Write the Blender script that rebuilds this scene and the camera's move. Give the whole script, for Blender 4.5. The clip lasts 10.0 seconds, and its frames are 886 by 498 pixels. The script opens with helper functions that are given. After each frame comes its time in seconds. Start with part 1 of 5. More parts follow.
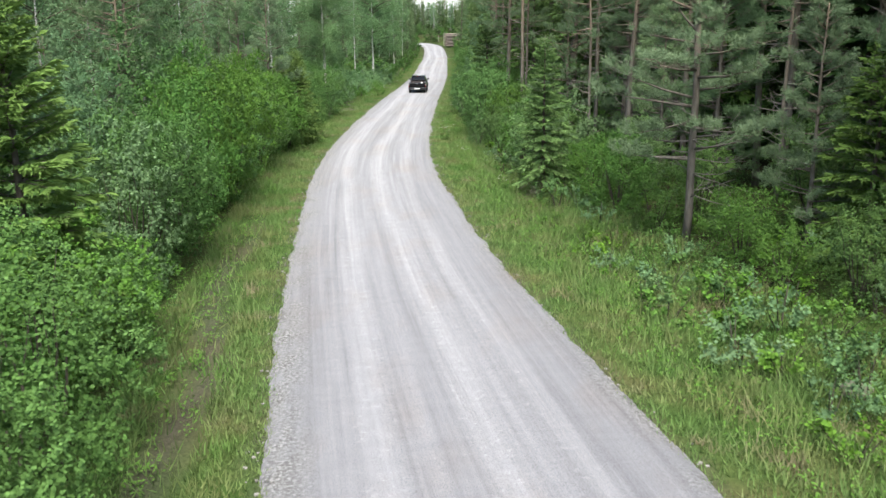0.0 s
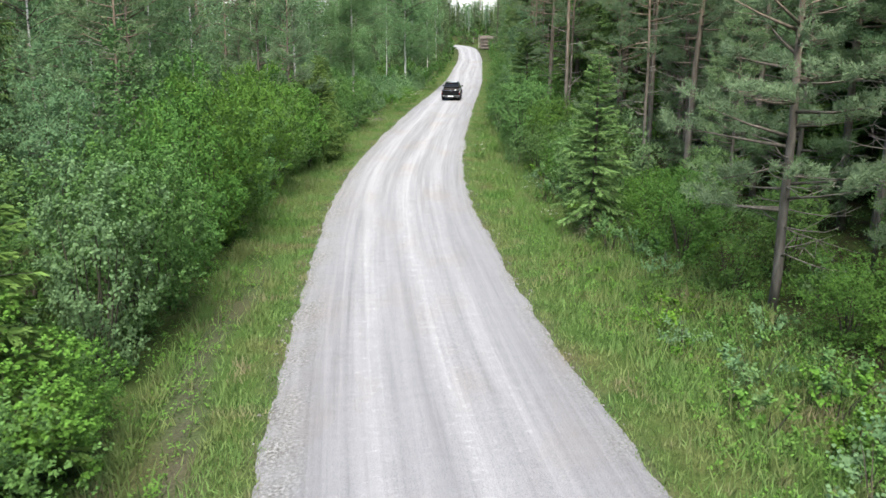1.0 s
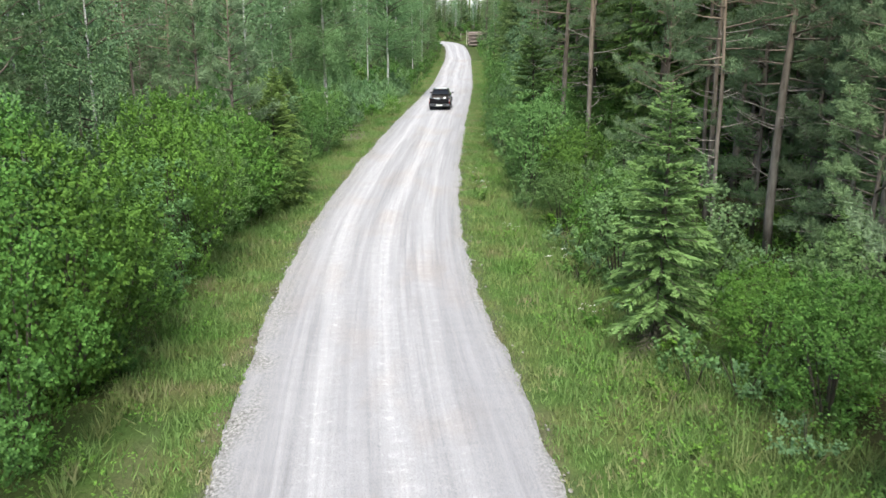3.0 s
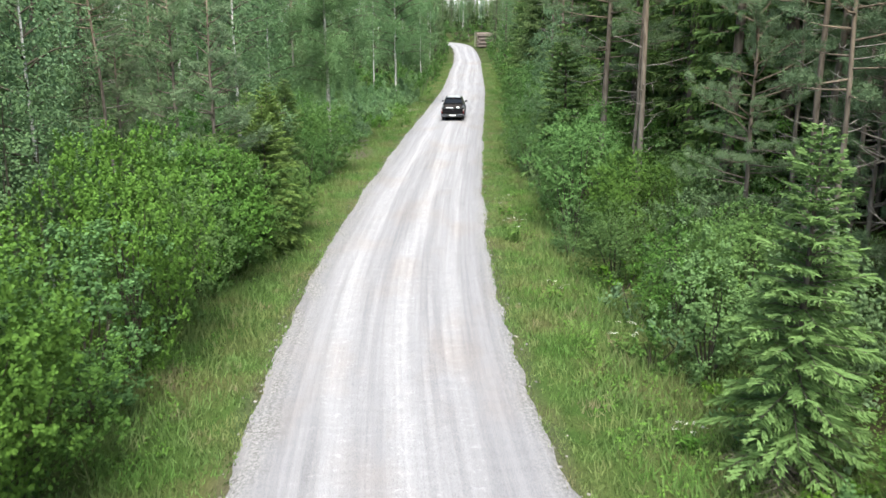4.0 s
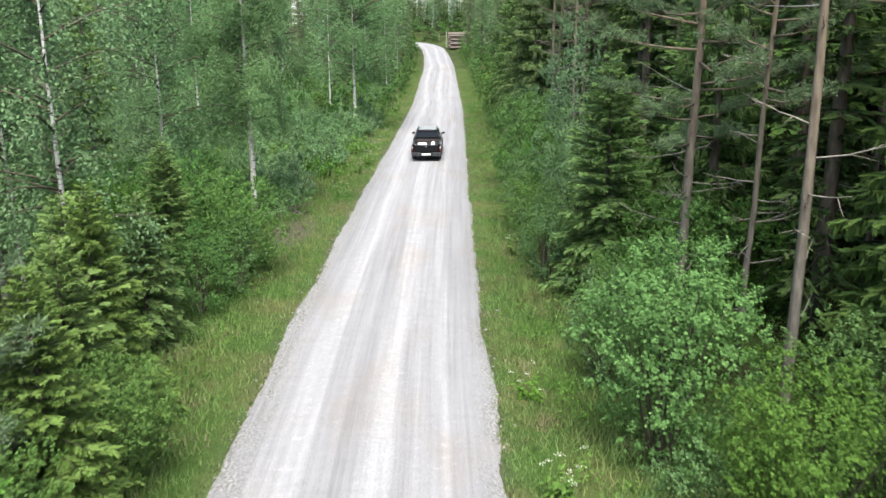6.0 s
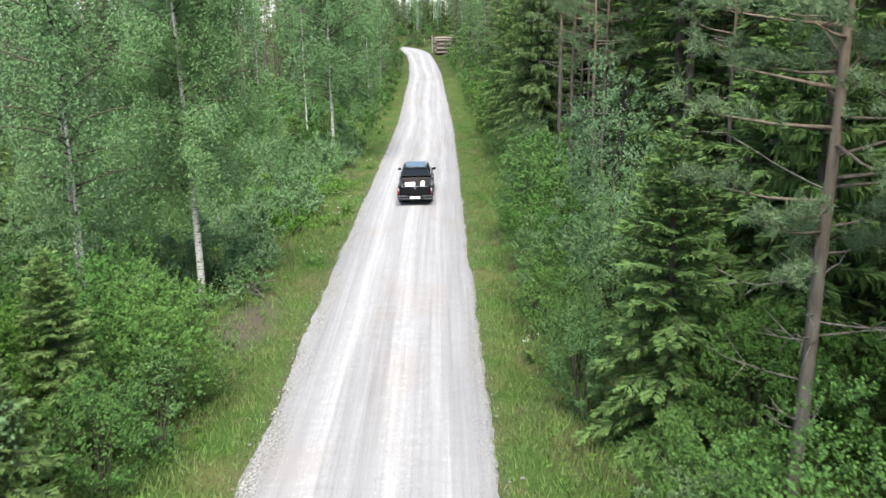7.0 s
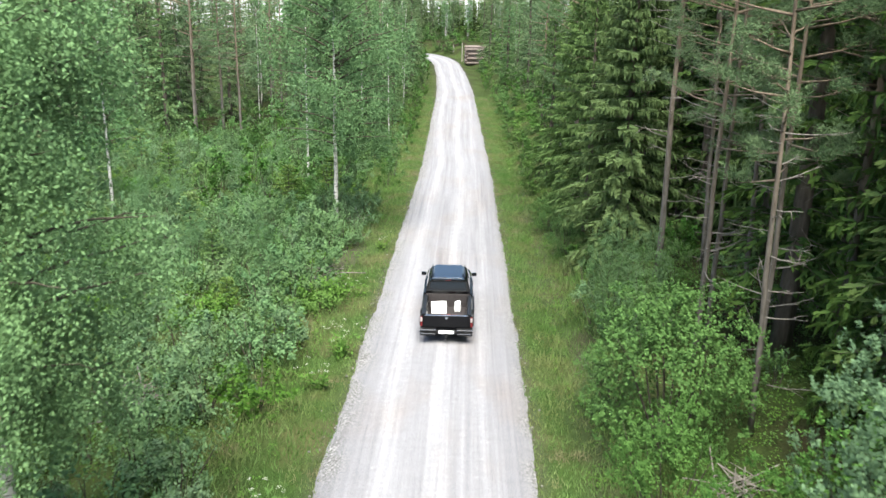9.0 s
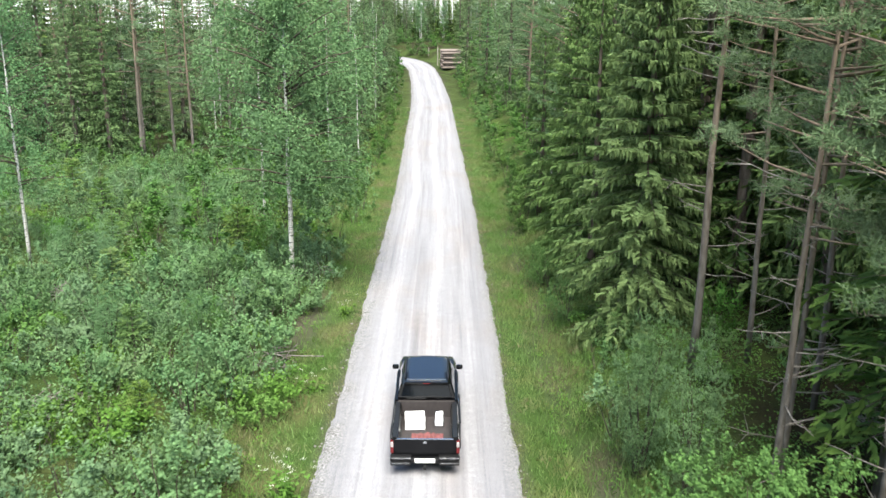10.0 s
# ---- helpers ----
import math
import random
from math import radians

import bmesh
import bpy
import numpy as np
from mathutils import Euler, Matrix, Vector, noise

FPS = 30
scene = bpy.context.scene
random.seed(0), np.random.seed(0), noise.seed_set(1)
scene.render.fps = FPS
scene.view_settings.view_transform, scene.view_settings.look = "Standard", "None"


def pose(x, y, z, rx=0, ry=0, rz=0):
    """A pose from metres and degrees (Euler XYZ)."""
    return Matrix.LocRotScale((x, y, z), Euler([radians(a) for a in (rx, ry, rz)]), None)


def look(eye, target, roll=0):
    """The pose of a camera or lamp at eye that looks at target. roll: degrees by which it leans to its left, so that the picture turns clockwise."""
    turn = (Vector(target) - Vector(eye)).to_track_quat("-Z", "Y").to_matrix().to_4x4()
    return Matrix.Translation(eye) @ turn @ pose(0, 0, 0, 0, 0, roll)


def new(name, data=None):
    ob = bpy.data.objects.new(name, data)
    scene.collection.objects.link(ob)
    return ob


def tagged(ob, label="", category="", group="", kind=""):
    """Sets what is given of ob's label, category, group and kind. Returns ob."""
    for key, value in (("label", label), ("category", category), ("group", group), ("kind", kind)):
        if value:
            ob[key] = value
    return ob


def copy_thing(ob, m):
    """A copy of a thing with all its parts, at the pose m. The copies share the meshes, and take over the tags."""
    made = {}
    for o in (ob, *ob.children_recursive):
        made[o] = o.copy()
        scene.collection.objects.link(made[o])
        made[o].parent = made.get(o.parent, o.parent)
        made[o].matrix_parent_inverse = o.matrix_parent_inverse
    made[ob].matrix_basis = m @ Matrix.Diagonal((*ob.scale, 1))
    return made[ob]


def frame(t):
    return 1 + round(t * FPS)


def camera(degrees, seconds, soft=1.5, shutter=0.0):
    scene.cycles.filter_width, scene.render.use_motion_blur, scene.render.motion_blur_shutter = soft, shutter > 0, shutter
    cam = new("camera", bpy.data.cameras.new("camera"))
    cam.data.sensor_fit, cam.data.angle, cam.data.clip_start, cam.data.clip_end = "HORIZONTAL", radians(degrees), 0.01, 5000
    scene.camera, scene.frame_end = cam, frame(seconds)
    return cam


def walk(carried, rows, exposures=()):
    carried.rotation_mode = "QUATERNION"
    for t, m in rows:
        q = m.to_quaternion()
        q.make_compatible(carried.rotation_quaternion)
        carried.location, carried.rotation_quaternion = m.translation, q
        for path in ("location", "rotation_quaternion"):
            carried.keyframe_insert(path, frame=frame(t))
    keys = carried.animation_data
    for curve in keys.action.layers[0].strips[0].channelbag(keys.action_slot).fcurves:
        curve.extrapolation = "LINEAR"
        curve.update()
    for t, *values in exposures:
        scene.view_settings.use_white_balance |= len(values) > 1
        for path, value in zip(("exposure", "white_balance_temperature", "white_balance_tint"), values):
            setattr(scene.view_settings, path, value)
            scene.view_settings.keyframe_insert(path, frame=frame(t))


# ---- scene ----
cam = camera(54.0, 10.0, soft=1.5, shutter=0.16)
PATH = [
    (0, (1.117, -6.547, 6.482), (1.093, -4.61, 5.985), -0.5),
    (0.5, (0.944, -4.25, 6.703), (0.89, -2.313, 6.205), -0.0),
    (1, (0.908, -1.913, 6.894), (0.816, 0.022, 6.397), 0.3),
    (1.5, (0.907, 0.499, 7.034), (0.842, 2.435, 6.534), -0.1),
    (2, (0.89, 3.177, 7.215), (0.855, 5.112, 6.71), -0.2),
    (2.5, (0.674, 5.891, 7.283), (0.625, 7.824, 6.774), -0.0),
    (4, (-0.688, 14.865, 7.588), (-0.76, 16.797, 7.076), -0.1),
    (4.5, (-0.877, 18.508, 7.792), (-0.937, 20.437, 7.27), 0.0),
    (5, (-1.036, 22.415, 8.035), (-1.071, 24.343, 7.502), 0.2),
    (5.5, (-1.246, 26.745, 8.188), (-1.263, 28.675, 7.663), 0.2),
    (7, (-1.621, 39.058, 9.568), (-1.597, 40.986, 9.037), -1.0),
    (7.5, (-1.88, 43.275, 9.912), (-1.841, 45.203, 9.379), -0.8),
    (8, (-2.245, 47.417, 10.246), (-2.231, 49.345, 9.715), 0.5),
    (8.5, (-2.284, 51.156, 10.703), (-2.273, 53.084, 10.169), 0.7),
    (9, (-2.381, 55.07, 10.89), (-2.397, 56.996, 10.353), 0.9),
    (9.5, (-2.338, 59.057, 11.166), (-2.33, 60.983, 10.627), 0.5),
    (10, (-2.385, 62.618, 11.536), (-2.351, 64.543, 10.994), 0.4),
]
EXPOSURE = 2.66
BRIGHTER = [(0, -0.12), (2.5, -0.08), (4, 0.0), (5.5, 0.0), (7.5, 0.06), (9, 0.12), (10, 0.18)]
walk(cam, [(t, look(eye, target, roll)) for t, eye, target, roll in PATH], [(t, EXPOSURE + e, 6700, 3) for t, e in BRIGHTER])

# ---- world, sun ----
world = bpy.data.worlds.new("overcast_sky")
scene.world = world
world.use_nodes = True
wn = world.node_tree.nodes
sky = wn.new("ShaderNodeTexSky")
sky.sky_type = "NISHITA"
sky.sun_disc = False
sky.sun_elevation = radians(60)
sky.sun_rotation = radians(176)
sky.dust_density = 2.0
sky.ozone_density = 1.0
sky.air_density = 1.0
world.node_tree.links.new(sky.outputs[0], wn["Background"].inputs[0])
wn["Background"].inputs[1].default_value = 0.06

sun = new("sun", bpy.data.lights.new("sun", "SUN"))
sun.data.energy = 1.82
sun.data.angle = radians(38)
sun.data.color = (1.0, 0.97, 0.93)
sun.matrix_world = look((2.5, -37, 66), (0, 0, 0))


# ---- materials ----
def nodes_of(name):
    m = bpy.data.materials.new(name)
    m.use_nodes = True
    nt = m.node_tree
    return m, nt, nt.nodes["Principled BSDF"]


def ramp(nt, fac, stops):
    r = nt.nodes.new("ShaderNodeValToRGB")
    while len(r.color_ramp.elements) < len(stops):
        r.color_ramp.elements.new(0.5)
    for e, (p, c) in zip(r.color_ramp.elements, stops):
        e.position, e.color = p, (*c, 1)
    nt.links.new(fac, r.inputs[0])
    return r.outputs[0]


def noise_of(nt, scale, detail=4.0, stretch=(1, 1, 1), rough=0.55, lane=False):
    mp = nt.nodes.new("ShaderNodeMapping")
    mp.inputs["Scale"].default_value = stretch
    if lane:
        co = nt.nodes.new("ShaderNodeAttribute")
        co.attribute_name = "lane"
        nt.links.new(co.outputs["Vector"], mp.inputs[0])
    else:
        co = nt.nodes.new("ShaderNodeTexCoord")
        nt.links.new(co.outputs["Object"], mp.inputs[0])
    n = nt.nodes.new("ShaderNodeTexNoise")
    n.inputs["Scale"].default_value, n.inputs["Detail"].default_value = scale, detail
    n.inputs["Roughness"].default_value = rough
    nt.links.new(mp.outputs[0], n.inputs["Vector"])
    return n.outputs["Fac"]


def mix(nt, fac, a, b, mode="MIX"):
    m = nt.nodes.new("ShaderNodeMix")
    m.data_type, m.blend_type = "RGBA", mode
    for sock, v in ((m.inputs["Factor"], fac), (m.inputs["A"], a), (m.inputs["B"], b)):
        if isinstance(v, (int, float)):
            sock.default_value = v
        elif isinstance(v, tuple):
            sock.default_value = (*v, 1)
        else:
            nt.links.new(v, sock)
    return m.outputs["Result"]


def attribute(nt, name):
    a = nt.nodes.new("ShaderNodeAttribute")
    a.attribute_name = name
    return a.outputs["Fac"]


def bump(nt, bsdf, height, strength, distance):
    b = nt.nodes.new("ShaderNodeBump")
    b.inputs["Strength"].default_value, b.inputs["Distance"].default_value = strength, distance
    nt.links.new(height, b.inputs["Height"])
    nt.links.new(b.outputs[0], bsdf.inputs["Normal"])


def plain(name, colour, rough=0.5, metal=0.0, vary=0.12, scale=8.0, coat=0.0, gloss=0.5):
    m, nt, b = nodes_of(name)
    dark = tuple(c * (1 - vary) for c in colour)
    light = tuple(min(1, c * (1 + vary)) for c in colour)
    nt.links.new(ramp(nt, noise_of(nt, scale), [(0.3, dark), (0.7, light)]), b.inputs["Base Color"])
    b.inputs["Roughness"].default_value, b.inputs["Metallic"].default_value = rough, metal
    b.inputs["Coat Weight"].default_value, b.inputs["Specular IOR Level"].default_value = coat, gloss
    return m


LEAF, EARTH = 0.62, 0.57


def earth(*colour):
    return tuple(c * EARTH for c in colour)


def foliage(name, dark, light, tip=None, through_light=0.2, rough=0.6, patch=None):
    """Leaves or needles: every island its own shade, whole plants a little apart, young shoots by the mesh's own tips."""
    m, nt, b = nodes_of(name)
    geo = nt.nodes.new("ShaderNodeNewGeometry")
    info = nt.nodes.new("ShaderNodeObjectInfo")
    dark = tuple(0.5 * a + 0.5 * b for a, b in zip(dark, light))
    dark, light, tip = [c and (c[0] * 0.97 * LEAF, c[1] * 1.02 * LEAF, c[2] * LEAF) for c in (dark, light, tip)]
    col = ramp(nt, geo.outputs["Random Per Island"], [(0.0, dark), (0.75, light), (1.0, tuple(min(1, c * 1.15) for c in light))])
    hue = nt.nodes.new("ShaderNodeHueSaturation")
    for sock, lo, hi in (("Hue", 0.487, 0.509), ("Value", 0.86, 1.16), ("Saturation", 0.92, 1.12)):
        mr = nt.nodes.new("ShaderNodeMapRange")
        mr.inputs["To Min"].default_value, mr.inputs["To Max"].default_value = lo, hi
        src = info.outputs["Random"]
        if sock != "Value":
            w = nt.nodes.new("ShaderNodeTexWhiteNoise")
            w.noise_dimensions = "1D"
            add = nt.nodes.new("ShaderNodeMath")
            add.inputs[1].default_value = 3.7 if sock == "Hue" else 9.1
            nt.links.new(src, add.inputs[0])
            nt.links.new(add.outputs[0], w.inputs["W"])
            src = w.outputs["Value"]
        nt.links.new(src, mr.inputs["Value"])
        nt.links.new(mr.outputs[0], hue.inputs[sock])
    if tip:
        col = mix(nt, attribute(nt, "tip"), col, tip)
    for colour, scale, low, high in patch or ():
        col = mix(nt, ramp(nt, noise_of(nt, scale, 3), [(low, (0, 0, 0)), (high, (0.85, 0.85, 0.85))]), col, earth(*colour))
    nt.links.new(col, hue.inputs["Color"])
    nt.links.new(hue.outputs[0], b.inputs["Base Color"])
    b.inputs["Roughness"].default_value = rough
    b.inputs["Specular IOR Level"].default_value = 0.06
    tr = nt.nodes.new("ShaderNodeBsdfTranslucent")
    nt.links.new(hue.outputs[0], tr.inputs[0])
    ms = nt.nodes.new("ShaderNodeMixShader")
    ms.inputs[0].default_value = through_light
    nt.links.new(b.outputs[0], ms.inputs[1])
    nt.links.new(tr.outputs[0], ms.inputs[2])
    nt.links.new(ms.outputs[0], nt.nodes["Material Output"].inputs[0])
    return m


M_ALDER = foliage("alder_leaf", (0.07, 0.146, 0.042), (0.125, 0.23, 0.066), through_light=0.13)
M_FRESH = foliage("fresh_alder_leaf", (0.078, 0.16, 0.041), (0.138, 0.248, 0.065), through_light=0.13)
M_PALE = foliage("pale_alder_leaf", (0.13, 0.23, 0.08), (0.2, 0.325, 0.118))
M_WILLOW = foliage("willow_leaf", (0.098, 0.18, 0.07), (0.17, 0.27, 0.115))
M_BIRCH = foliage("birch_leaf", (0.124, 0.212, 0.104), (0.2, 0.312, 0.154), through_light=0.26)
M_HERB = foliage("herb_leaf", (0.078, 0.165, 0.032), (0.14, 0.26, 0.056))
M_SPRUCE = foliage("spruce_needle", (0.085, 0.155, 0.043), (0.14, 0.225, 0.066), tip=(0.19, 0.285, 0.09), through_light=0.14)
# Darker needles for the forest interior: its shade is put into the colour.
M_SHADYSPRUCE = foliage("shaded_spruce_needle", (0.03, 0.066, 0.024), (0.062, 0.112, 0.04), tip=(0.125, 0.19, 0.058), through_light=0.08)
# Paler, bluer needles: the haze over distant trees is painted in.
M_HAZEDSPRUCE = foliage("hazed_spruce_needle", (0.06, 0.108, 0.05), (0.118, 0.178, 0.082), tip=(0.17, 0.235, 0.108), through_light=0.1)
# Lighter copy of the needles, with open light put into the colour.
M_SUNLITSPRUCE = foliage("sunlit_spruce_needle", (0.072, 0.125, 0.043), (0.118, 0.188, 0.064), tip=(0.18, 0.255, 0.09), through_light=0.14)
M_PINE = foliage("pine_needle", (0.092, 0.142, 0.072), (0.172, 0.245, 0.132), tip=(0.205, 0.275, 0.145), through_light=0.08)
M_GRASS = foliage("grass_blade", (0.085, 0.16, 0.036), (0.165, 0.265, 0.072), patch=(((0.235, 0.275, 0.095), 0.55, 0.44, 0.62), ((0.32, 0.265, 0.16), 0.9, 0.55, 0.68), ((0.11, 0.25, 0.04), 0.4, 0.54, 0.66)))
M_DRYTWIG = foliage("dry_needle", (0.10, 0.085, 0.06), (0.19, 0.17, 0.12), through_light=0.05)
M_FLOWER = plain("white_flower", (0.42, 0.43, 0.37), 0.8)


def bark_material(name, low, high, split=(2.0, 6.0), scale=9.0):
    m, nt, b = nodes_of(name)
    co = nt.nodes.new("ShaderNodeTexCoord")
    sep = nt.nodes.new("ShaderNodeSeparateXYZ")
    nt.links.new(co.outputs["Object"], sep.inputs[0])
    mr = nt.nodes.new("ShaderNodeMapRange")
    mr.inputs["From Min"].default_value, mr.inputs["From Max"].default_value = split
    nt.links.new(sep.outputs["Z"], mr.inputs["Value"])
    body = mix(nt, mr.outputs[0], earth(*low), earth(*high))
    flakes = noise_of(nt, scale, 6, (1, 1, 0.25))
    tone = ramp(nt, flakes, [(0.3, (0.45, 0.43, 0.42)), (0.7, (1.0, 1.0, 1.0))])
    nt.links.new(mix(nt, 1.0, body, tone, "MULTIPLY"), b.inputs["Base Color"])
    b.inputs["Roughness"].default_value = 0.9
    b.inputs["Specular IOR Level"].default_value = 0.12
    bump(nt, b, flakes, 0.8, 0.03)
    return m


M_PINEBARK = bark_material("pine_bark", (0.25, 0.23, 0.205), (0.37, 0.29, 0.215), (3.0, 9.0))
M_SPRUCEBARK = bark_material("spruce_bark", (0.2, 0.175, 0.155), (0.24, 0.2, 0.165))
M_SHRUBBARK = bark_material("shrub_bark", (0.13, 0.12, 0.09), (0.18, 0.16, 0.12))
M_DEADWOOD = bark_material("dead_wood", (0.36, 0.33, 0.30), (0.46, 0.42, 0.38))
M_LOG = bark_material("log_bark", (0.27, 0.225, 0.2), (0.36, 0.3, 0.27), (-1, 1))


def birch_bark():
    m, nt, b = nodes_of("birch_bark")
    marks = noise_of(nt, 5.0, 3, (1.0, 1.0, 5.0))
    white = ramp(nt, marks, [(0.36, earth(0.05, 0.045, 0.04)), (0.44, (0.37, 0.36, 0.335)), (0.8, (0.45, 0.44, 0.42))])
    co = nt.nodes.new("ShaderNodeTexCoord")
    sep = nt.nodes.new("ShaderNodeSeparateXYZ")
    nt.links.new(co.outputs["Object"], sep.inputs[0])
    mr = nt.nodes.new("ShaderNodeMapRange")
    mr.inputs["From Min"].default_value, mr.inputs["From Max"].default_value = 0.0, 0.8
    nt.links.new(sep.outputs["Z"], mr.inputs["Value"])
    nt.links.new(mix(nt, mr.outputs[0], earth(0.12, 0.11, 0.10), white), b.inputs["Base Color"])
    b.inputs["Roughness"].default_value = 0.7
    return m


M_BIRCHBARK = birch_bark()


def road_material():
    """Pale crushed gravel: wheel tracks swept lighter, loose grey stones between, brownish washes, fine grit."""
    m, nt, b = nodes_of("gravel_road")
    broad = noise_of(nt, 1.0, 4, (1.6, 0.035, 1), lane=True)
    streak = ramp(nt, noise_of(nt, 1.0, 5, (7.0, 0.09, 1), 0.65, lane=True), [(0.3, (0, 0, 0)), (0.7, (1, 1, 1))])
    ripple = noise_of(nt, 1.0, 3, (1.4, 3.2, 1), lane=True)
    fine = noise_of(nt, 42.0, 4)
    blotch = noise_of(nt, 0.5, 4, (1, 0.4, 1))
    loose = mix(nt, streak, earth(0.235, 0.228, 0.247), earth(0.385, 0.376, 0.40))
    swept = mix(nt, streak, earth(0.40, 0.389, 0.412), earth(0.60, 0.586, 0.61))
    col = mix(nt, attribute(nt, "track"), loose, swept)
    col = mix(nt, ramp(nt, broad, [(0.35, (0, 0, 0)), (0.7, (0.6, 0.6, 0.6))]), col, earth(0.45, 0.44, 0.468))
    wash = ramp(nt, blotch, [(0.5, (1, 1, 1)), (0.75, (0.97, 0.90, 0.84))])
    col = mix(nt, 1.0, col, wash, "MULTIPLY")
    col = mix(nt, 1.0, col, ramp(nt, ripple, [(0.3, (0.93, 0.93, 0.935)), (0.6, (1, 1, 1))]), "MULTIPLY")
    flecks = nt.nodes.new("ShaderNodeMath")
    flecks.operation = "MULTIPLY"
    nt.links.new(attribute(nt, "track"), flecks.inputs[0])
    nt.links.new(ramp(nt, noise_of(nt, 1.0, 5, (4.5, 5.5, 1), 0.75, lane=True), [(0.55, (0, 0, 0)), (0.66, (0.8, 0.8, 0.8))]), flecks.inputs[1])
    col = mix(nt, flecks.outputs[0], col, earth(0.66, 0.65, 0.66))
    col = mix(nt, 1.0, col, ramp(nt, fine, [(0.30, (0.66, 0.66, 0.67)), (0.55, (1, 1, 1))]), "MULTIPLY")
    grit = noise_of(nt, 16.0, 5, rough=0.7)
    patchy = nt.nodes.new("ShaderNodeMath")
    patchy.operation = "MULTIPLY"
    nt.links.new(attribute(nt, "edge"), patchy.inputs[0])
    nt.links.new(ramp(nt, noise_of(nt, 1.3, 4, (1, 0.5, 1)), [(0.38, (0.1, 0.1, 0.1)), (0.6, (1, 1, 1))]), patchy.inputs[1])
    col = mix(nt, patchy.outputs[0], col, ramp(nt, grit, [(0.38, earth(0.09, 0.085, 0.075)), (0.5, earth(0.26, 0.25, 0.245)), (0.66, earth(0.62, 0.61, 0.61))]))
    # Colour is multiplied down near the start and rises to full by y 36.
    col = mix(nt, attribute(nt, "pale_ahead"), mix(nt, 1.0, col, (0.80, 0.80, 0.82), "MULTIPLY"), col)
    nt.links.new(col, b.inputs["Base Color"])
    b.inputs["Roughness"].default_value = 0.95
    b.inputs["Specular IOR Level"].default_value = 0.2
    both = nt.nodes.new("ShaderNodeMath")
    nt.links.new(fine, both.inputs[0])
    nt.links.new(streak, both.inputs[1])
    bump(nt, b, both.outputs[0], 0.5, 0.04)
    return m


def ground_material():
    m, nt, b = nodes_of("forest_ground")
    big, mid, fine = noise_of(nt, 0.35, 4), noise_of(nt, 2.2, 5), noise_of(nt, 18.0, 5)
    grass = mix(nt, mid, earth(0.045, 0.095, 0.02), earth(0.11, 0.18, 0.046))
    grass = mix(nt, ramp(nt, big, [(0.45, (0, 0, 0)), (0.65, (1, 1, 1))]), grass, earth(0.14, 0.15, 0.058))
    litter = mix(nt, mid, earth(0.028, 0.03, 0.014), earth(0.07, 0.052, 0.03))
    moss = mix(nt, fine, earth(0.04, 0.075, 0.018), earth(0.09, 0.14, 0.036))
    floor = mix(nt, ramp(nt, big, [(0.4, (0, 0, 0)), (0.6, (1, 1, 1))]), litter, moss)
    col = mix(nt, attribute(nt, "grassy"), floor, grass)
    soil = mix(nt, fine, earth(0.085, 0.066, 0.055), earth(0.18, 0.15, 0.13))
    col = mix(nt, attribute(nt, "bare"), col, soil)
    col = mix(nt, 1.0, col, ramp(nt, fine, [(0.3, (0.6, 0.6, 0.6)), (0.6, (1, 1, 1))]), "MULTIPLY")
    nt.links.new(col, b.inputs["Base Color"])
    b.inputs["Roughness"].default_value = 1.0
    b.inputs["Specular IOR Level"].default_value = 0.08
    bump(nt, b, fine, 0.8, 0.08)
    return m


M_ROAD, M_GROUND = road_material(), ground_material()
M_STONE = plain("grey_stone", earth(0.27, 0.255, 0.24), 0.95, vary=0.6, scale=9)
M_MOSSROCK = plain("mossy_rock", (0.075, 0.075, 0.05), 0.95, vary=0.5, scale=6)


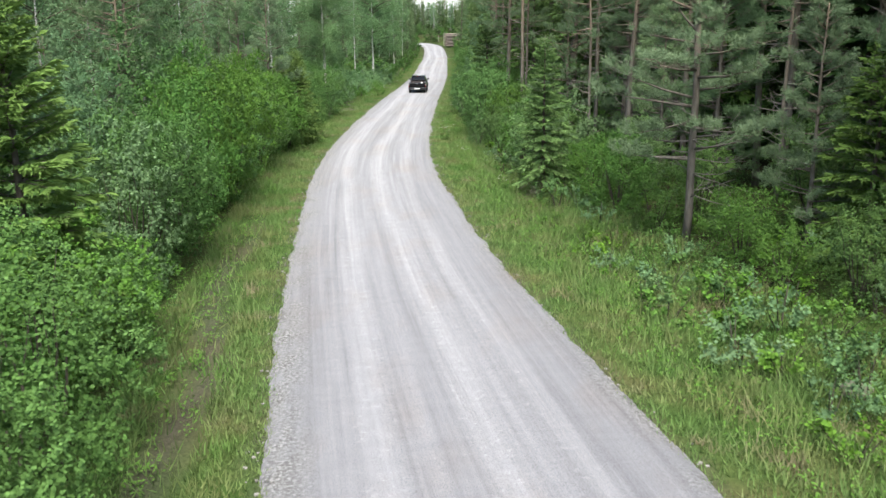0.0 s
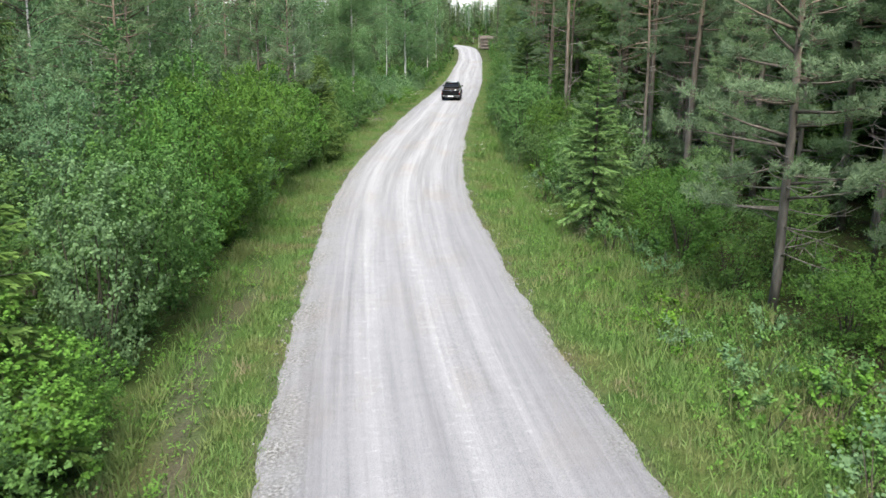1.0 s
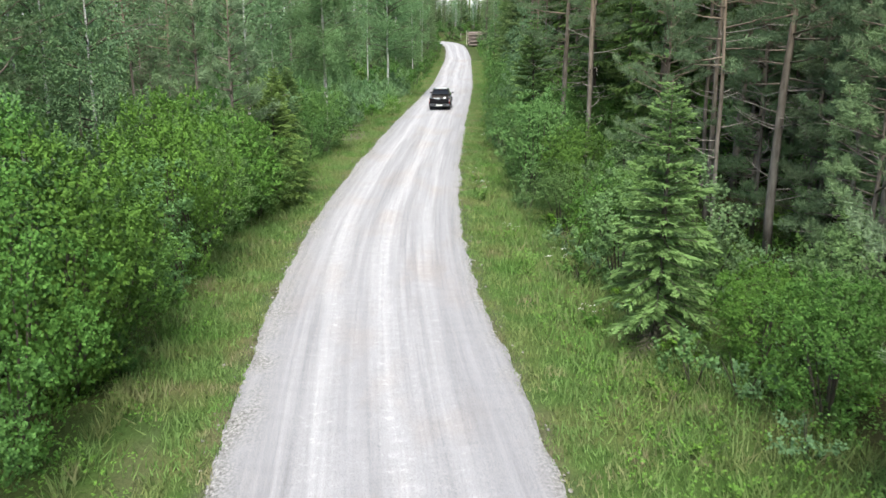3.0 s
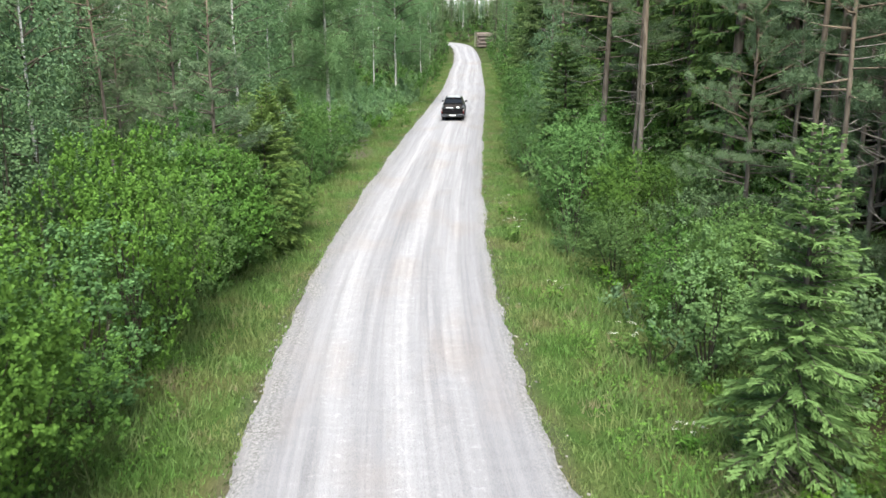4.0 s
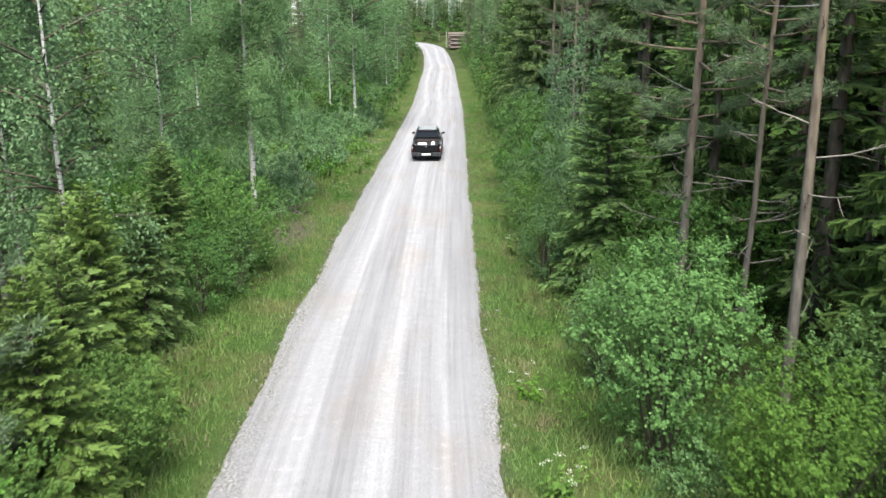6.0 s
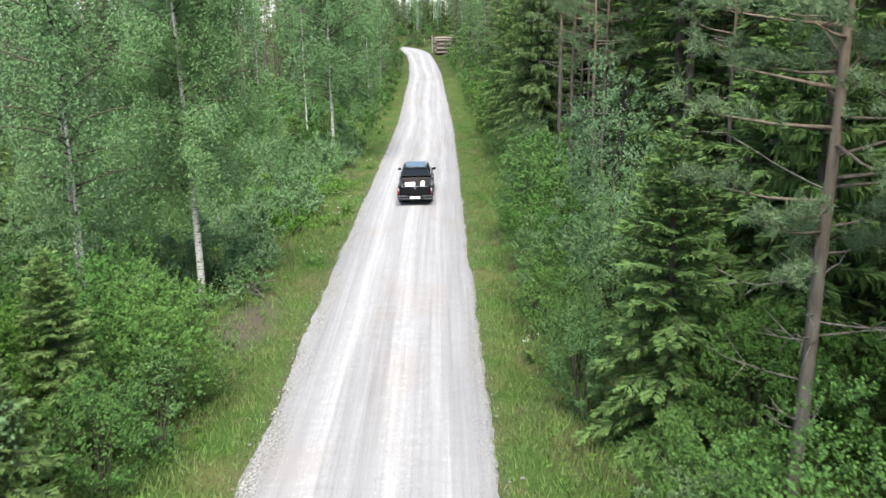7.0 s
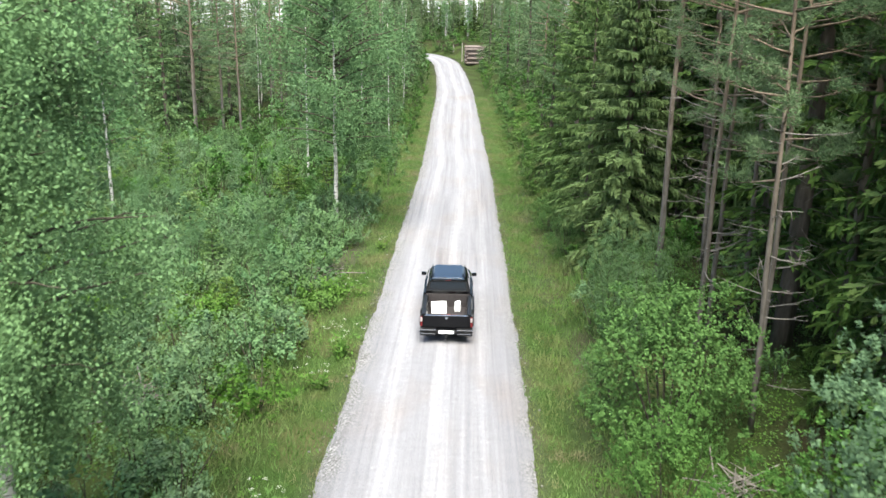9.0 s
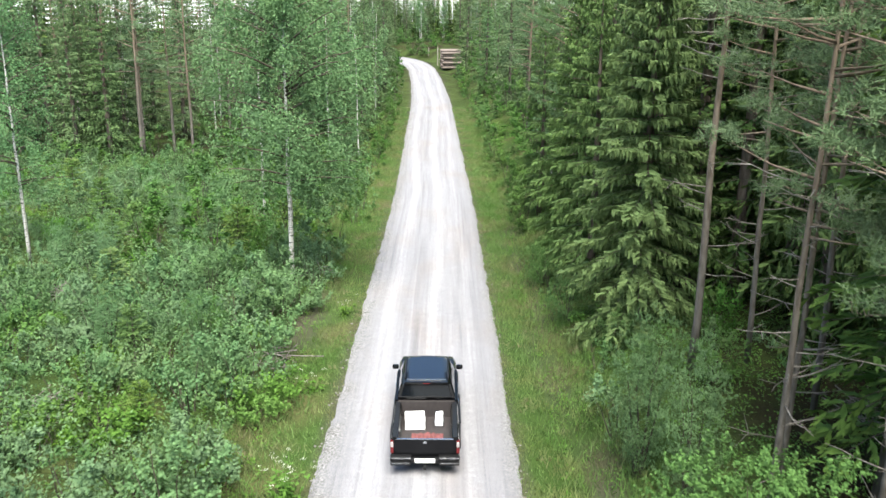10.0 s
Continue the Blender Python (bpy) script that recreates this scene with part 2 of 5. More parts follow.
# ---- mesh tools ----
class Shape:
    """Gathers points, faces and a per-face number called tip, then becomes one mesh."""

    def __init__(self):
        self.v, self.f, self.tip, self.n, self.second = [], [], [], 0, []

    def add(self, verts, faces, tip=0.0):
        verts = np.asarray(verts, float).reshape(-1, 3)
        self.v.append(verts)
        self.f += [tuple(int(i) + self.n for i in f) for f in faces]
        self.tip += [tip] * len(faces) if np.isscalar(tip) else list(tip)
        self.n += len(verts)
        return self

    def blades(self, base, along, side, lift, tip=0.0):
        """Folded rhombic leaves: base points, long axes, half-width axes and the fold's lift, all N x 3."""
        mid = base + along * 0.48
        v = np.stack([base, mid - side + lift, base + along, mid + side + lift], 1).reshape(-1, 3)
        k = np.arange(len(base)) * 4 + self.n
        self.v.append(v)
        self.f += [tuple(r) for r in np.stack([k, k + 1, k + 2, k + 3], 1).tolist()]
        self.tip += [tip] * len(base) if np.isscalar(tip) else list(tip)
        self.n += len(v)
        return self

    def spikes(self, base, along, side, tip=0.0):
        """Single triangles: needles and grass."""
        v = np.stack([base - side, base + side, base + along], 1).reshape(-1, 3)
        k = np.arange(len(base)) * 3 + self.n
        self.v.append(v)
        self.f += [tuple(r) for r in np.stack([k, k + 1, k + 2], 1).tolist()]
        self.tip += [tip] * len(base) if np.isscalar(tip) else list(tip)
        self.n += len(v)
        return self

    def tube(self, pts, radii, sides=5, other=False):
        """A tapering round rod; other: in the second material."""
        if other:
            self.second.append((len(self.f), len(self.f) + (len(pts) - 1) * sides + 2))
        pts = np.asarray(pts, float)
        d = np.gradient(pts, axis=0)
        d /= np.linalg.norm(d, axis=1)[:, None] + 1e-9
        ref = np.where(np.abs(d[:, 2:3]) > 0.9, [[1.0, 0, 0]], [[0, 0, 1.0]])
        u = np.cross(d, ref)
        u /= np.linalg.norm(u, axis=1)[:, None] + 1e-9
        w = np.cross(d, u)
        a = np.arange(sides) * 2 * np.pi / sides
        ring = u[:, None] * np.cos(a)[None, :, None] + w[:, None] * np.sin(a)[None, :, None]
        v = (pts[:, None] + ring * np.asarray(radii, float)[:, None, None]).reshape(-1, 3)
        f = []
        for i in range(len(pts) - 1):
            for j in range(sides):
                f.append((i * sides + j, i * sides + (j + 1) % sides, (i + 1) * sides + (j + 1) % sides, (i + 1) * sides + j))
        f += [tuple(range(sides))[::-1], tuple((len(pts) - 1) * sides + j for j in range(sides))]
        return self.add(v, f)

    def mesh(self, name, material, smooth=False, other=None):
        me = bpy.data.meshes.new(name)
        me.from_pydata(np.concatenate(self.v).tolist(), [], self.f)
        me.materials.append(material)
        if other:
            me.materials.append(other)
            index = np.zeros(len(self.f), np.int32)
            for a, b in self.second:
                index[a:b] = 1
            me.polygons.foreach_set("material_index", index)
        if any(self.tip):
            at = me.attributes.new("tip", "FLOAT", "FACE")
            at.data.foreach_set("value", np.asarray(self.tip, np.float32))
        if smooth:
            me.polygons.foreach_set("use_smooth", [True] * len(me.polygons))
        me.update()
        return me


def thing(name, label, category, group="", kind="", at=None):
    ob = tagged(new(name), label, category, group, kind)
    ob.empty_display_size = 0.2
    if at is not None:
        ob.matrix_basis = at
    return ob


def part(name, shape, material, parent, label="", smooth=False, other=None, kind=""):
    """One mesh object under a thing or a part, from a Shape or a bmesh."""
    if isinstance(shape, Shape):
        me = shape.mesh(name, material, smooth, other)
    else:
        me = bpy.data.meshes.new(name)
        shape.to_mesh(me)
        shape.free()
        me.materials.append(material)
        if smooth:
            me.polygons.foreach_set("use_smooth", [True] * len(me.polygons))
    ob = tagged(new(name, me), label, kind=kind)
    ob.parent = parent
    return ob


rng = np.random.default_rng(7)


def unit(v):
    return v / (np.linalg.norm(v, axis=-1, keepdims=True) + 1e-9)


def around(d, spread):
    """Directions scattered about d."""
    return unit(d + rng.normal(0, spread, d.shape))


def sideways(d):
    """A random axis at right angles to each direction."""
    return unit(np.cross(d, unit(rng.normal(0, 1, d.shape))))


# ---- lie of the land ----
ROAD_Y = [-80, -43, -18, -5, 5, 11.4, 16.5, 22.8, 29, 39, 52.75, 74, 93, 118, 163, 183, 203, 215, 225, 237]
ROAD_C = [30, 14, 6.4, 3.6, 1.5, 0.4, -0.5, -1.28, -2.12, -2.92, -3.08, -2.8, -2.45, -2.05, -2.1, -2.6, -3.5, -5.6, -11.0, -26.0]
ROAD_W = [6.2, 6.2, 6.4, 6.5, 6.4, 6.1, 5.8, 5.75, 5.6, 5.45, 5.35, 5.15, 5.1, 4.9, 4.4, 4.2, 4.2, 4.6, 5.5, 7.0]
LAND_Y = [-80, 74, 97, 122, 150, 175, 220, 383, 603, 2503]
LAND_Z = [0, 0, -0.3, -0.3, 0.4, 1.1, 2.3, 2.6, -25, -260]


def smooth_interp(y, ys, vs):
    """Interpolation with the corners rounded."""
    y = np.asarray(y, float)
    return sum(np.interp(y + o, ys, vs) for o in (-4.5, -2.5, -0.8, 0.8, 2.5, 4.5)) / 6


def road_centre(y):
    return smooth_interp(y, ROAD_Y, ROAD_C)


def road_half(y):
    return smooth_interp(y, ROAD_Y, ROAD_W) / 2


def beyond_edge(x, y):
    """Metres outside the road's edge: right positive, left negative, 0 on the road."""
    off, half = x - road_centre(y), road_half(y)
    return np.where(off > half, off - half, np.where(off < -half, off + half, 0.0))


def land(x, y):
    x, y = np.asarray(x, float), np.asarray(y, float)
    d = beyond_edge(x, y)
    base = smooth_interp(y, LAND_Y, LAND_Z)
    late = np.clip((y - 61) / 19, 0, 1)
    right = np.interp(d, [0, 0.6, 2.0, 3.6, 5.5, 9, 30], [-0.06, -0.08, -0.22, -0.42, -0.1, 0.15, 0.6]) * (d > 0)
    right_late = np.interp(d, [0, 0.6, 1.8, 3.0, 5.5, 9, 40], [-0.06, -0.09, -0.25, 0.15, 1.4, 1.8, 2.2]) * (d > 0)
    left = np.interp(-d, [0, 0.5, 2.5, 4.5, 14, 40], [-0.06, -0.07, -0.15, -0.3, -0.45, -0.2]) * (d < 0)
    swell = 0.12 * np.sin(x * 0.63 + 1.3) * np.cos(y * 0.41) + 0.05 * np.sin(x * 1.9 + y * 1.3)
    z = base + right * (1 - late) + right_late * late + left + swell * np.clip((np.abs(d) - 1) / 3, 0, 1)
    return np.where(d == 0, base - 0.10, z)


# ---- ground and road ----
def spaced(stops):
    out = []
    for a, b, step in stops:
        out.append(np.arange(a, b, step))
    return np.concatenate(out + [np.array([stops[-1][1]], float)])


def make_ground():
    xs = spaced([(-1500, -100, 200), (-100, -30, 5), (-30, -14, 1.0), (-14, 14, 0.4), (14, 30, 1.0), (30, 100, 5), (100, 1500, 200)])
    ys = spaced([(-1200, -60, 150), (-60, -12, 2.0), (-12, 130, 0.6), (130, 232, 1.5), (232, 400, 8), (400, 2500, 300)])
    gx, gy = np.meshgrid(xs, ys)
    z = land(gx, gy)
    v = np.stack([gx, gy, z], -1).reshape(-1, 3)
    nx, ny = len(xs), len(ys)
    i = (np.arange(ny - 1)[:, None] * nx + np.arange(nx - 1)[None, :]).ravel()
    faces = np.stack([i, i + 1, i + nx + 1, i + nx], 1)
    me = bpy.data.meshes.new("ground")
    me.from_pydata(v.tolist(), [], faces.tolist())
    d = beyond_edge(v[:, 0], v[:, 1])
    a = np.abs(d)
    grassy = np.where(d > 0, np.clip((6.5 - a) / 2.5, 0, 1), np.clip((4.2 - a) / 1.8, 0, 1))
    clearing = (v[:, 0] < -7) & (v[:, 0] > -34) & (v[:, 1] > 71) & (v[:, 1] < 130)
    grassy = np.where(clearing, 0.7, grassy)
    grassy *= np.clip((215 - v[:, 1]) / 90, 0.25, 1)
    rut = np.exp(-((d + 1.7 + 0.3 * np.sin(v[:, 1] * 0.5)) / 0.35) ** 2) * np.clip((26 - v[:, 1]) / 9, 0, 1) * 0.75
    patch = np.exp(-(((v[:, 0] + 7.7) / 0.9) ** 2 + ((v[:, 1] - 65.7) / 3.0) ** 2))
    worn = np.exp(-((d - 1.9 - 0.35 * np.sin(v[:, 1] * 0.4)) / 0.5) ** 2) * np.clip((v[:, 1] - 55) / 10, 0, 1) * np.clip((123 - v[:, 1]) / 20, 0, 1) * (0.35 + 0.35 * np.sin(v[:, 1] * 0.9) * np.sin(v[:, 0] * 2.1))
    patch += np.exp(-(((v[:, 0] + 7.2) / 0.8) ** 2 + ((v[:, 1] - 95.0) / 4.0) ** 2)) * 0.8
    bare = np.clip(np.exp(-((a - 0.05) / 0.2) ** 2) * 0.6 + rut + patch + worn, 0, 1)
    for key, val in (("grassy", grassy), ("bare", bare)):
        me.attributes.new(key, "FLOAT", "POINT").data.foreach_set("value", val.astype(np.float32))
    me.materials.append(M_GROUND)
    me.polygons.foreach_set("use_smooth", [True] * len(me.polygons))
    tagged(new("ground", me), "mossy forest floor with grassy verges", "ground", kind="structure")


def make_road():
    ys = spaced([(-78, -10, 1.0), (-10, 130, 0.3), (130, 228, 0.6)])
    n = 35
    u = np.concatenate([[-1.0], np.linspace(-1, 1, n - 2), [1.0]])
    spill = np.zeros(n)
    spill[0], spill[-1] = -0.2, 0.2
    gu, gy = np.meshgrid(u, ys)
    ragged = np.array([[noise.noise((y * 0.21, s * 9.0, 0)) * 0.14 + noise.noise((y * 0.9, s * 5.0, 3)) * 0.09 + noise.noise((y * 2.9, s * 7.0, 5)) * 0.06 for s in (-1, 1)] for y in ys])
    half = road_half(gy) + np.where(gu < 0, ragged[:, :1], ragged[:, 1:]) * np.abs(gu) ** 6
    c = road_centre(gy)
    slope = np.gradient(road_centre(ys), ys)[:, None]
    x = c + gu * half + spill[None]
    y = gy - gu * half * slope * 0.9
    tracks = np.zeros_like(gu)
    off = gu * half
    for centre, wide, power in ((-1.3, 0.34, 0.85), (0.25, 0.36, 0.9), (1.45, 0.25, 0.6), (-0.6, 0.14, 0.4), (0.9, 0.14, 0.5), (-1.9, 0.12, 0.4)):
        wob = 0.16 * np.sin(gy * 0.13 + centre) + 0.05 * np.sin(gy * 0.7)
        tracks = np.maximum(tracks, power * np.exp(-((off - centre - wob) / wide) ** 2))
    z = smooth_interp(gy, LAND_Y, LAND_Z) + 0.05 * (1 - gu ** 2) - 0.022 * tracks
    z -= np.where(np.abs(gu) > 0.97, 0.03, 0.0) + np.where(np.abs(spill[None]) > 0, 0.13, 0.0)
    v = np.stack([x, y, z], -1).reshape(-1, 3)
    i = (np.arange(len(ys) - 1)[:, None] * n + np.arange(n - 1)[None, :]).ravel()
    me = bpy.data.meshes.new("road")
    me.from_pydata(v.tolist(), [], np.stack([i, i + 1, i + n + 1, i + n], 1).tolist())
    edge = np.clip((np.abs(gu) - np.where(gu < 0, 0.72, 0.82)) / 0.24, 0, 1)
    for key, val in (("track", tracks), ("edge", edge), ("pale_ahead", np.clip((gy - 2) / 34, 0, 1))):
        me.attributes.new(key, "FLOAT", "POINT").data.foreach_set("value", val.ravel().astype(np.float32))
    lane = np.stack([off, gy, np.zeros_like(off)], -1).reshape(-1).astype(np.float32)
    me.attributes.new("lane", "FLOAT_VECTOR", "POINT").data.foreach_set("vector", lane)
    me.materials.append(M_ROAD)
    me.polygons.foreach_set("use_smooth", [True] * len(me.polygons))
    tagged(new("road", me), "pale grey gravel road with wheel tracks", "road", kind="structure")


make_ground()
make_road()


def make_backdrop():
    """The white overcast sky low over the horizon, all the way round."""
    m, nt, b = nodes_of("cloud_white")
    b.inputs["Base Color"].default_value = (0, 0, 0, 1)
    b.inputs["Roughness"].default_value = 1.0
    b.inputs["Emission Color"].default_value = (0.95, 0.97, 1.0, 1)
    b.inputs["Emission Strength"].default_value = 0.31
    n = 72
    a = np.arange(n) * 2 * np.pi / n
    ring = np.stack([2300 * np.cos(a), 100 + 2300 * np.sin(a)], 1)
    v = [(x, y, -420.0) for x, y in ring] + [(x, y, 420.0) for x, y in ring]
    me = bpy.data.meshes.new("backdrop")
    me.from_pydata(v, [], [(i, (i + 1) % n, n + (i + 1) % n, n + i) for i in range(n)])
    me.materials.append(m)
    tagged(new("backdrop", me), "bright white overcast sky along the horizon", "sky", kind="structure")


make_backdrop()


# ---- plants ----
def curved(start, direction, length, bend, steps=6):
    """Points of a bough that leaves start along direction and bends by the vector bend."""
    s = np.linspace(0, 1, steps)[:, None]
    return np.asarray(start) + np.asarray(direction) * length * s + np.asarray(bend) * s ** 2 + rng.normal(0, 0.015 * length, (steps, 3)) * s


def trunk_line(height, lean=0.02, steps=9):
    s = np.linspace(0, 1, steps)
    w = np.cumsum(rng.normal(0, lean, (steps, 2)), 0) * height / steps
    w[0] = 0
    return np.stack([w[:, 0], w[:, 1], s * height], 1)


def on_line(pts, z):
    return np.array([np.interp(z, pts[:, 2], pts[:, k]) for k in range(3)])


def make_spruce(label, height=6.5, radius=1.45, low=0.06, gap=0.24, step=0.115, twig=0.42, dry_below=0.0, material=None, lush=True, fat=0.13, hang=0.0, parked=None):
    tree = thing("spruce_tree", label, "tree", at=parked)
    line = trunk_line(height, 0.01)
    boughs = Shape().tube(line, np.linspace(height * 0.014 + 0.02, 0.008, len(line)), 7)
    crown, dry = Shape(), Shape()
    z = height * low
    while z < height * 0.985:
        k = z / height
        reach = radius * (1 - k) ** 0.8 * (0.75 + 0.25 * min(1, k / 0.15)) + 0.08
        count = (rng.integers(7, 10) if lush and (height < 10 or radius > 2.5) else rng.integers(5, 8)) if k < 0.93 else 5
        phase = rng.random() * 6.28
        for b in range(count):
            az = phase + b * 6.283 / count + rng.normal(0, 0.25)
            length = reach * rng.uniform(0.72, 1.15)
            rise = -0.18 + 0.95 * k ** 1.6 + rng.normal(0, 0.08)
            out = np.array([math.cos(az), math.sin(az), rise])
            bend = np.array([0, 0, (0.10 - 0.30 * (1 - k)) * length])
            n = max(3, int(length / step))
            pts = curved(on_line(line, z), out, length, bend, n + 1)
            if length > 0.5 and lush:
                boughs.tube(pts[[0, n // 2, n]], [0.012 + 0.006 * length, 0.009, 0.004], 3)
            s = np.linspace(0.12, 1, n)
            p = np.stack([np.interp(s, np.linspace(0, 1, n + 1), pts[:, j]) for j in range(3)], 1)
            ax = unit(np.array([out[0], out[1], 0]) + bend / max(length, 0.1) * 0.8 + [0, 0, rise])
            left = np.array([-math.sin(az), math.cos(az), 0])
            for sign in (-1, 1):
                tl = (twig * (0.35 + 0.65 * np.sin(np.clip(s, 0.1, 0.95) * 2.6)) * rng.uniform(0.7, 1.15, n) * min(1, 0.45 + length / radius))[:, None]
                d = unit(ax[None] * 0.75 + left[None] * sign + np.array([0, 0, -0.16]) + rng.normal(0, 0.14, (n, 3)))
                up = unit(np.array([[0, 0, 0.8]]) + rng.normal(0, 0.75, (n, 3)))
                side = unit(np.cross(d, up))
                wide = twig * fat
                if k < dry_below and rng.random() < 0.85:
                    dry.blades(p, d * tl, side * wide * 0.35, up * -0.01)
                    continue
                out_tip = np.clip(s * 0.9 - 0.02 + rng.normal(0, 0.14, n), 0, 1)
                crown.blades(p, d * tl * 0.75, side * wide, up * 0.015, np.clip(out_tip - 0.25, 0, 1))
                crown.blades(p + d * tl * 0.5, around(d, 0.08) * tl * 0.5, side * wide * 0.75, up * 0.012, np.clip(out_tip + 0.15, 0, 1))
                if hang:
                    fall = unit(np.array([[0, 0, -1.0]]) + ax[None] * 0.25 + rng.normal(0, 0.16, (n, 3)))
                    crown.blades(p + d * tl * 0.3, fall * tl * hang, unit(np.cross(fall, d)) * wide * 0.8, up * 0.01, np.clip(out_tip - 0.2, 0, 1))
                    crown.blades(p + d * tl * 0.75, fall * tl * hang * 0.7, unit(np.cross(fall, ax[None])) * wide * 0.8, up * 0.01, np.clip(out_tip - 0.1, 0, 1))
                if lush:
                    crown.blades(p + d * tl * 0.22, unit(d + ax[None] * 1.1) * tl * 0.45, side * wide * 0.7, up * 0.012, out_tip)
                    crown.blades(p + d * tl * 0.45, unit(d * 0.6 + ax[None] * 0.5 + [0, 0, -0.7]) * tl * 0.5, side * wide * 0.7, up * 0.01, np.clip(out_tip + 0.05, 0, 1))
                    crown.blades(p + d * tl * 0.6, unit(d * 0.3 + ax[None] * 0.9 + [0, 0, -0.25]) * tl * 0.4, side * wide * 0.65, up * 0.01, np.clip(out_tip + 0.2, 0, 1))
        z += gap * rng.uniform(0.8, 1.2) * (1.25 - 0.5 * k)
    part("trunk", boughs, M_SPRUCEBARK, tree, smooth=True)
    part("crown", crown, material or M_SPRUCE, tree)
    if dry.n:
        part("dry_skirt", dry, M_DRYTWIG, tree, "dry brown lower boughs")
    return tree


def make_pine(label, height=13.0, radius=2.3, bare=0.32, thick=0.15, boughs=34, tufts=9, needles=28, size=0.18, dead=16, top_round=True, parked=None):
    tree = thing("pine_tree", label, "tree", at=parked)
    line = trunk_line(height, 0.022, 12)
    wood, crown = Shape().tube(line, thick * (1 - 0.8 * np.linspace(0, 1, 12) ** 1.2), 8), Shape()
    for i in range(boughs):
        k = bare + (1 - bare) * (i + rng.random()) / boughs
        az = rng.random() * 6.283
        t = (k - bare) / (1 - bare)
        length = radius * (math.sin(min(1, 0.25 + t * 0.9) * 2.6) ** 0.7 if top_round else (1 - t) ** 0.7) * rng.uniform(0.6, 1.1) + 0.2
        out = np.array([math.cos(az), math.sin(az), -0.05 + 0.7 * t ** 1.3 + rng.normal(0, 0.12)])
        pts = curved(on_line(line, k * height), out, length, (0, 0, 0.12 * length), 6)
        wood.tube(pts[::2] if size < 0.3 else pts[[0, 5]], np.linspace(0.02 + 0.012 * length, 0.008, 3 if size < 0.3 else 2), 3)
        m = max(3, int(tufts * min(1.2, 0.35 + length / radius)))
        s = rng.uniform(0.45, 1.05, m).clip(0, 1)
        p = np.stack([np.interp(s, np.linspace(0, 1, 6), pts[:, j]) for j in range(3)], 1)
        spread = unit(np.cross(out, [0, 0, 1.0]))[None] * rng.normal(0, 0.30 * length * 0.55, (m, 1)) * (1.1 - s[:, None] * 0.5)
        p2 = p + spread + np.array([0, 0, 1.0]) * rng.uniform(0.0, 0.16, (m, 1))
        for a, c in zip(p, p2):
            if size < 0.3:
                wood.tube([a, c], [0.009, 0.004], 3)
        tail = np.repeat(unit(unit(out)[None] * 0.6 + [0, 0, 0.7] + rng.normal(0, 0.35, (m, 3))), needles, 0)
        u = rng.random((m * needles, 1))
        base = np.repeat(p2, needles, 0) + tail * u * max(0.26, size * 1.1) + rng.normal(0, 0.02 + size * 0.2, (m * needles, 3))
        d = unit(tail * 0.75 + sideways(tail))
        crown.spikes(base, d * size * rng.uniform(0.7, 1.25, (len(base), 1)), sideways(d) * size * (0.06 if size < 0.3 else 0.07), np.clip(rng.normal(0.0, 0.2, len(base)) + 0.45 * u[:, 0], 0, 1))
    for i in range(dead):
        k = rng.uniform(0.1, bare + 0.12)
        az = rng.random() * 6.283
        out = np.array([math.cos(az), math.sin(az), rng.normal(0.05, 0.18)])
        length = rng.uniform(0.35, 1.0) * radius * 0.8
        pts = curved(on_line(line, k * height), out, length, (rng.normal(0, 0.15), rng.normal(0, 0.15), 0.16 * length), 6)
        wood.tube(pts, np.linspace(0.022, 0.006, 6), 3, True)
        for j in range(rng.integers(1, 4) if size < 0.3 else 0):
            a = pts[rng.integers(2, 5)]
            wood.tube(curved(a, unit(out + rng.normal(0, 0.6, 3)), length * 0.35, (0, 0, 0), 3), [0.011, 0.008, 0.004], 3, True)
    part("trunk", wood, M_PINEBARK, tree, smooth=True, other=M_DEADWOOD)
    part("crown", crown, M_PINE, tree)
    return tree


def make_birch(label, height=14.0, radius=2.3, clear=0.3, thick=0.14, limbs=34, strands=8, leaves=20, size=0.10, parked=None):
    tree = thing("birch_tree", label, "tree", at=parked)
    line = trunk_line(height, 0.02, 12)
    wood, crown = Shape().tube(line, thick * (1 - 0.85 * np.linspace(0, 1, 12)), 8), Shape()
    for i in range(limbs):
        k = clear + (0.97 - clear) * (i + rng.random()) / limbs
        t = (k - clear) / (1 - clear)
        az = rng.random() * 6.283
        length = radius * (0.5 + 0.75 * math.sin(min(1.0, 0.22 + t * 0.85) * 3.0)) * rng.uniform(0.6, 1.05)
        out = np.array([math.cos(az), math.sin(az), 0.35 + 0.5 * t])
        pts = curved(on_line(line, k * height), out, length, (0, 0, -0.25 * length), 7)
        wood.tube(pts, np.linspace(0.012 + 0.012 * length, 0.006, 7), 4, True)
        for j in range(strands):
            s = rng.uniform(0.08, 1.0)
            a = np.array([np.interp(s, np.linspace(0, 1, 7), pts[:, q]) for q in range(3)]) + rng.normal(0, 0.16, 3)
            hang = rng.uniform(0.5, 1.7)
            tail = a + np.array([rng.normal(0, 0.18), rng.normal(0, 0.18), -hang]) + unit(out) * 0.22
            u = rng.random((leaves, 1))
            base = a + (tail - a) * u + rng.normal(0, 0.09, (leaves, 3))
            d = unit(rng.normal(0, 0.6, (leaves, 3)) + [0, 0, -0.6] + unit(out) * 0.4)
            side = sideways(d)
            crown.blades(base, d * size * rng.uniform(0.8, 1.3, (leaves, 1)), side * size * 0.33, np.cross(d, side) * size * 0.08)
    part("trunk", wood, M_BIRCHBARK, tree, smooth=True, other=M_SHRUBBARK)
    part("crown", crown, M_BIRCH, tree)
    return tree


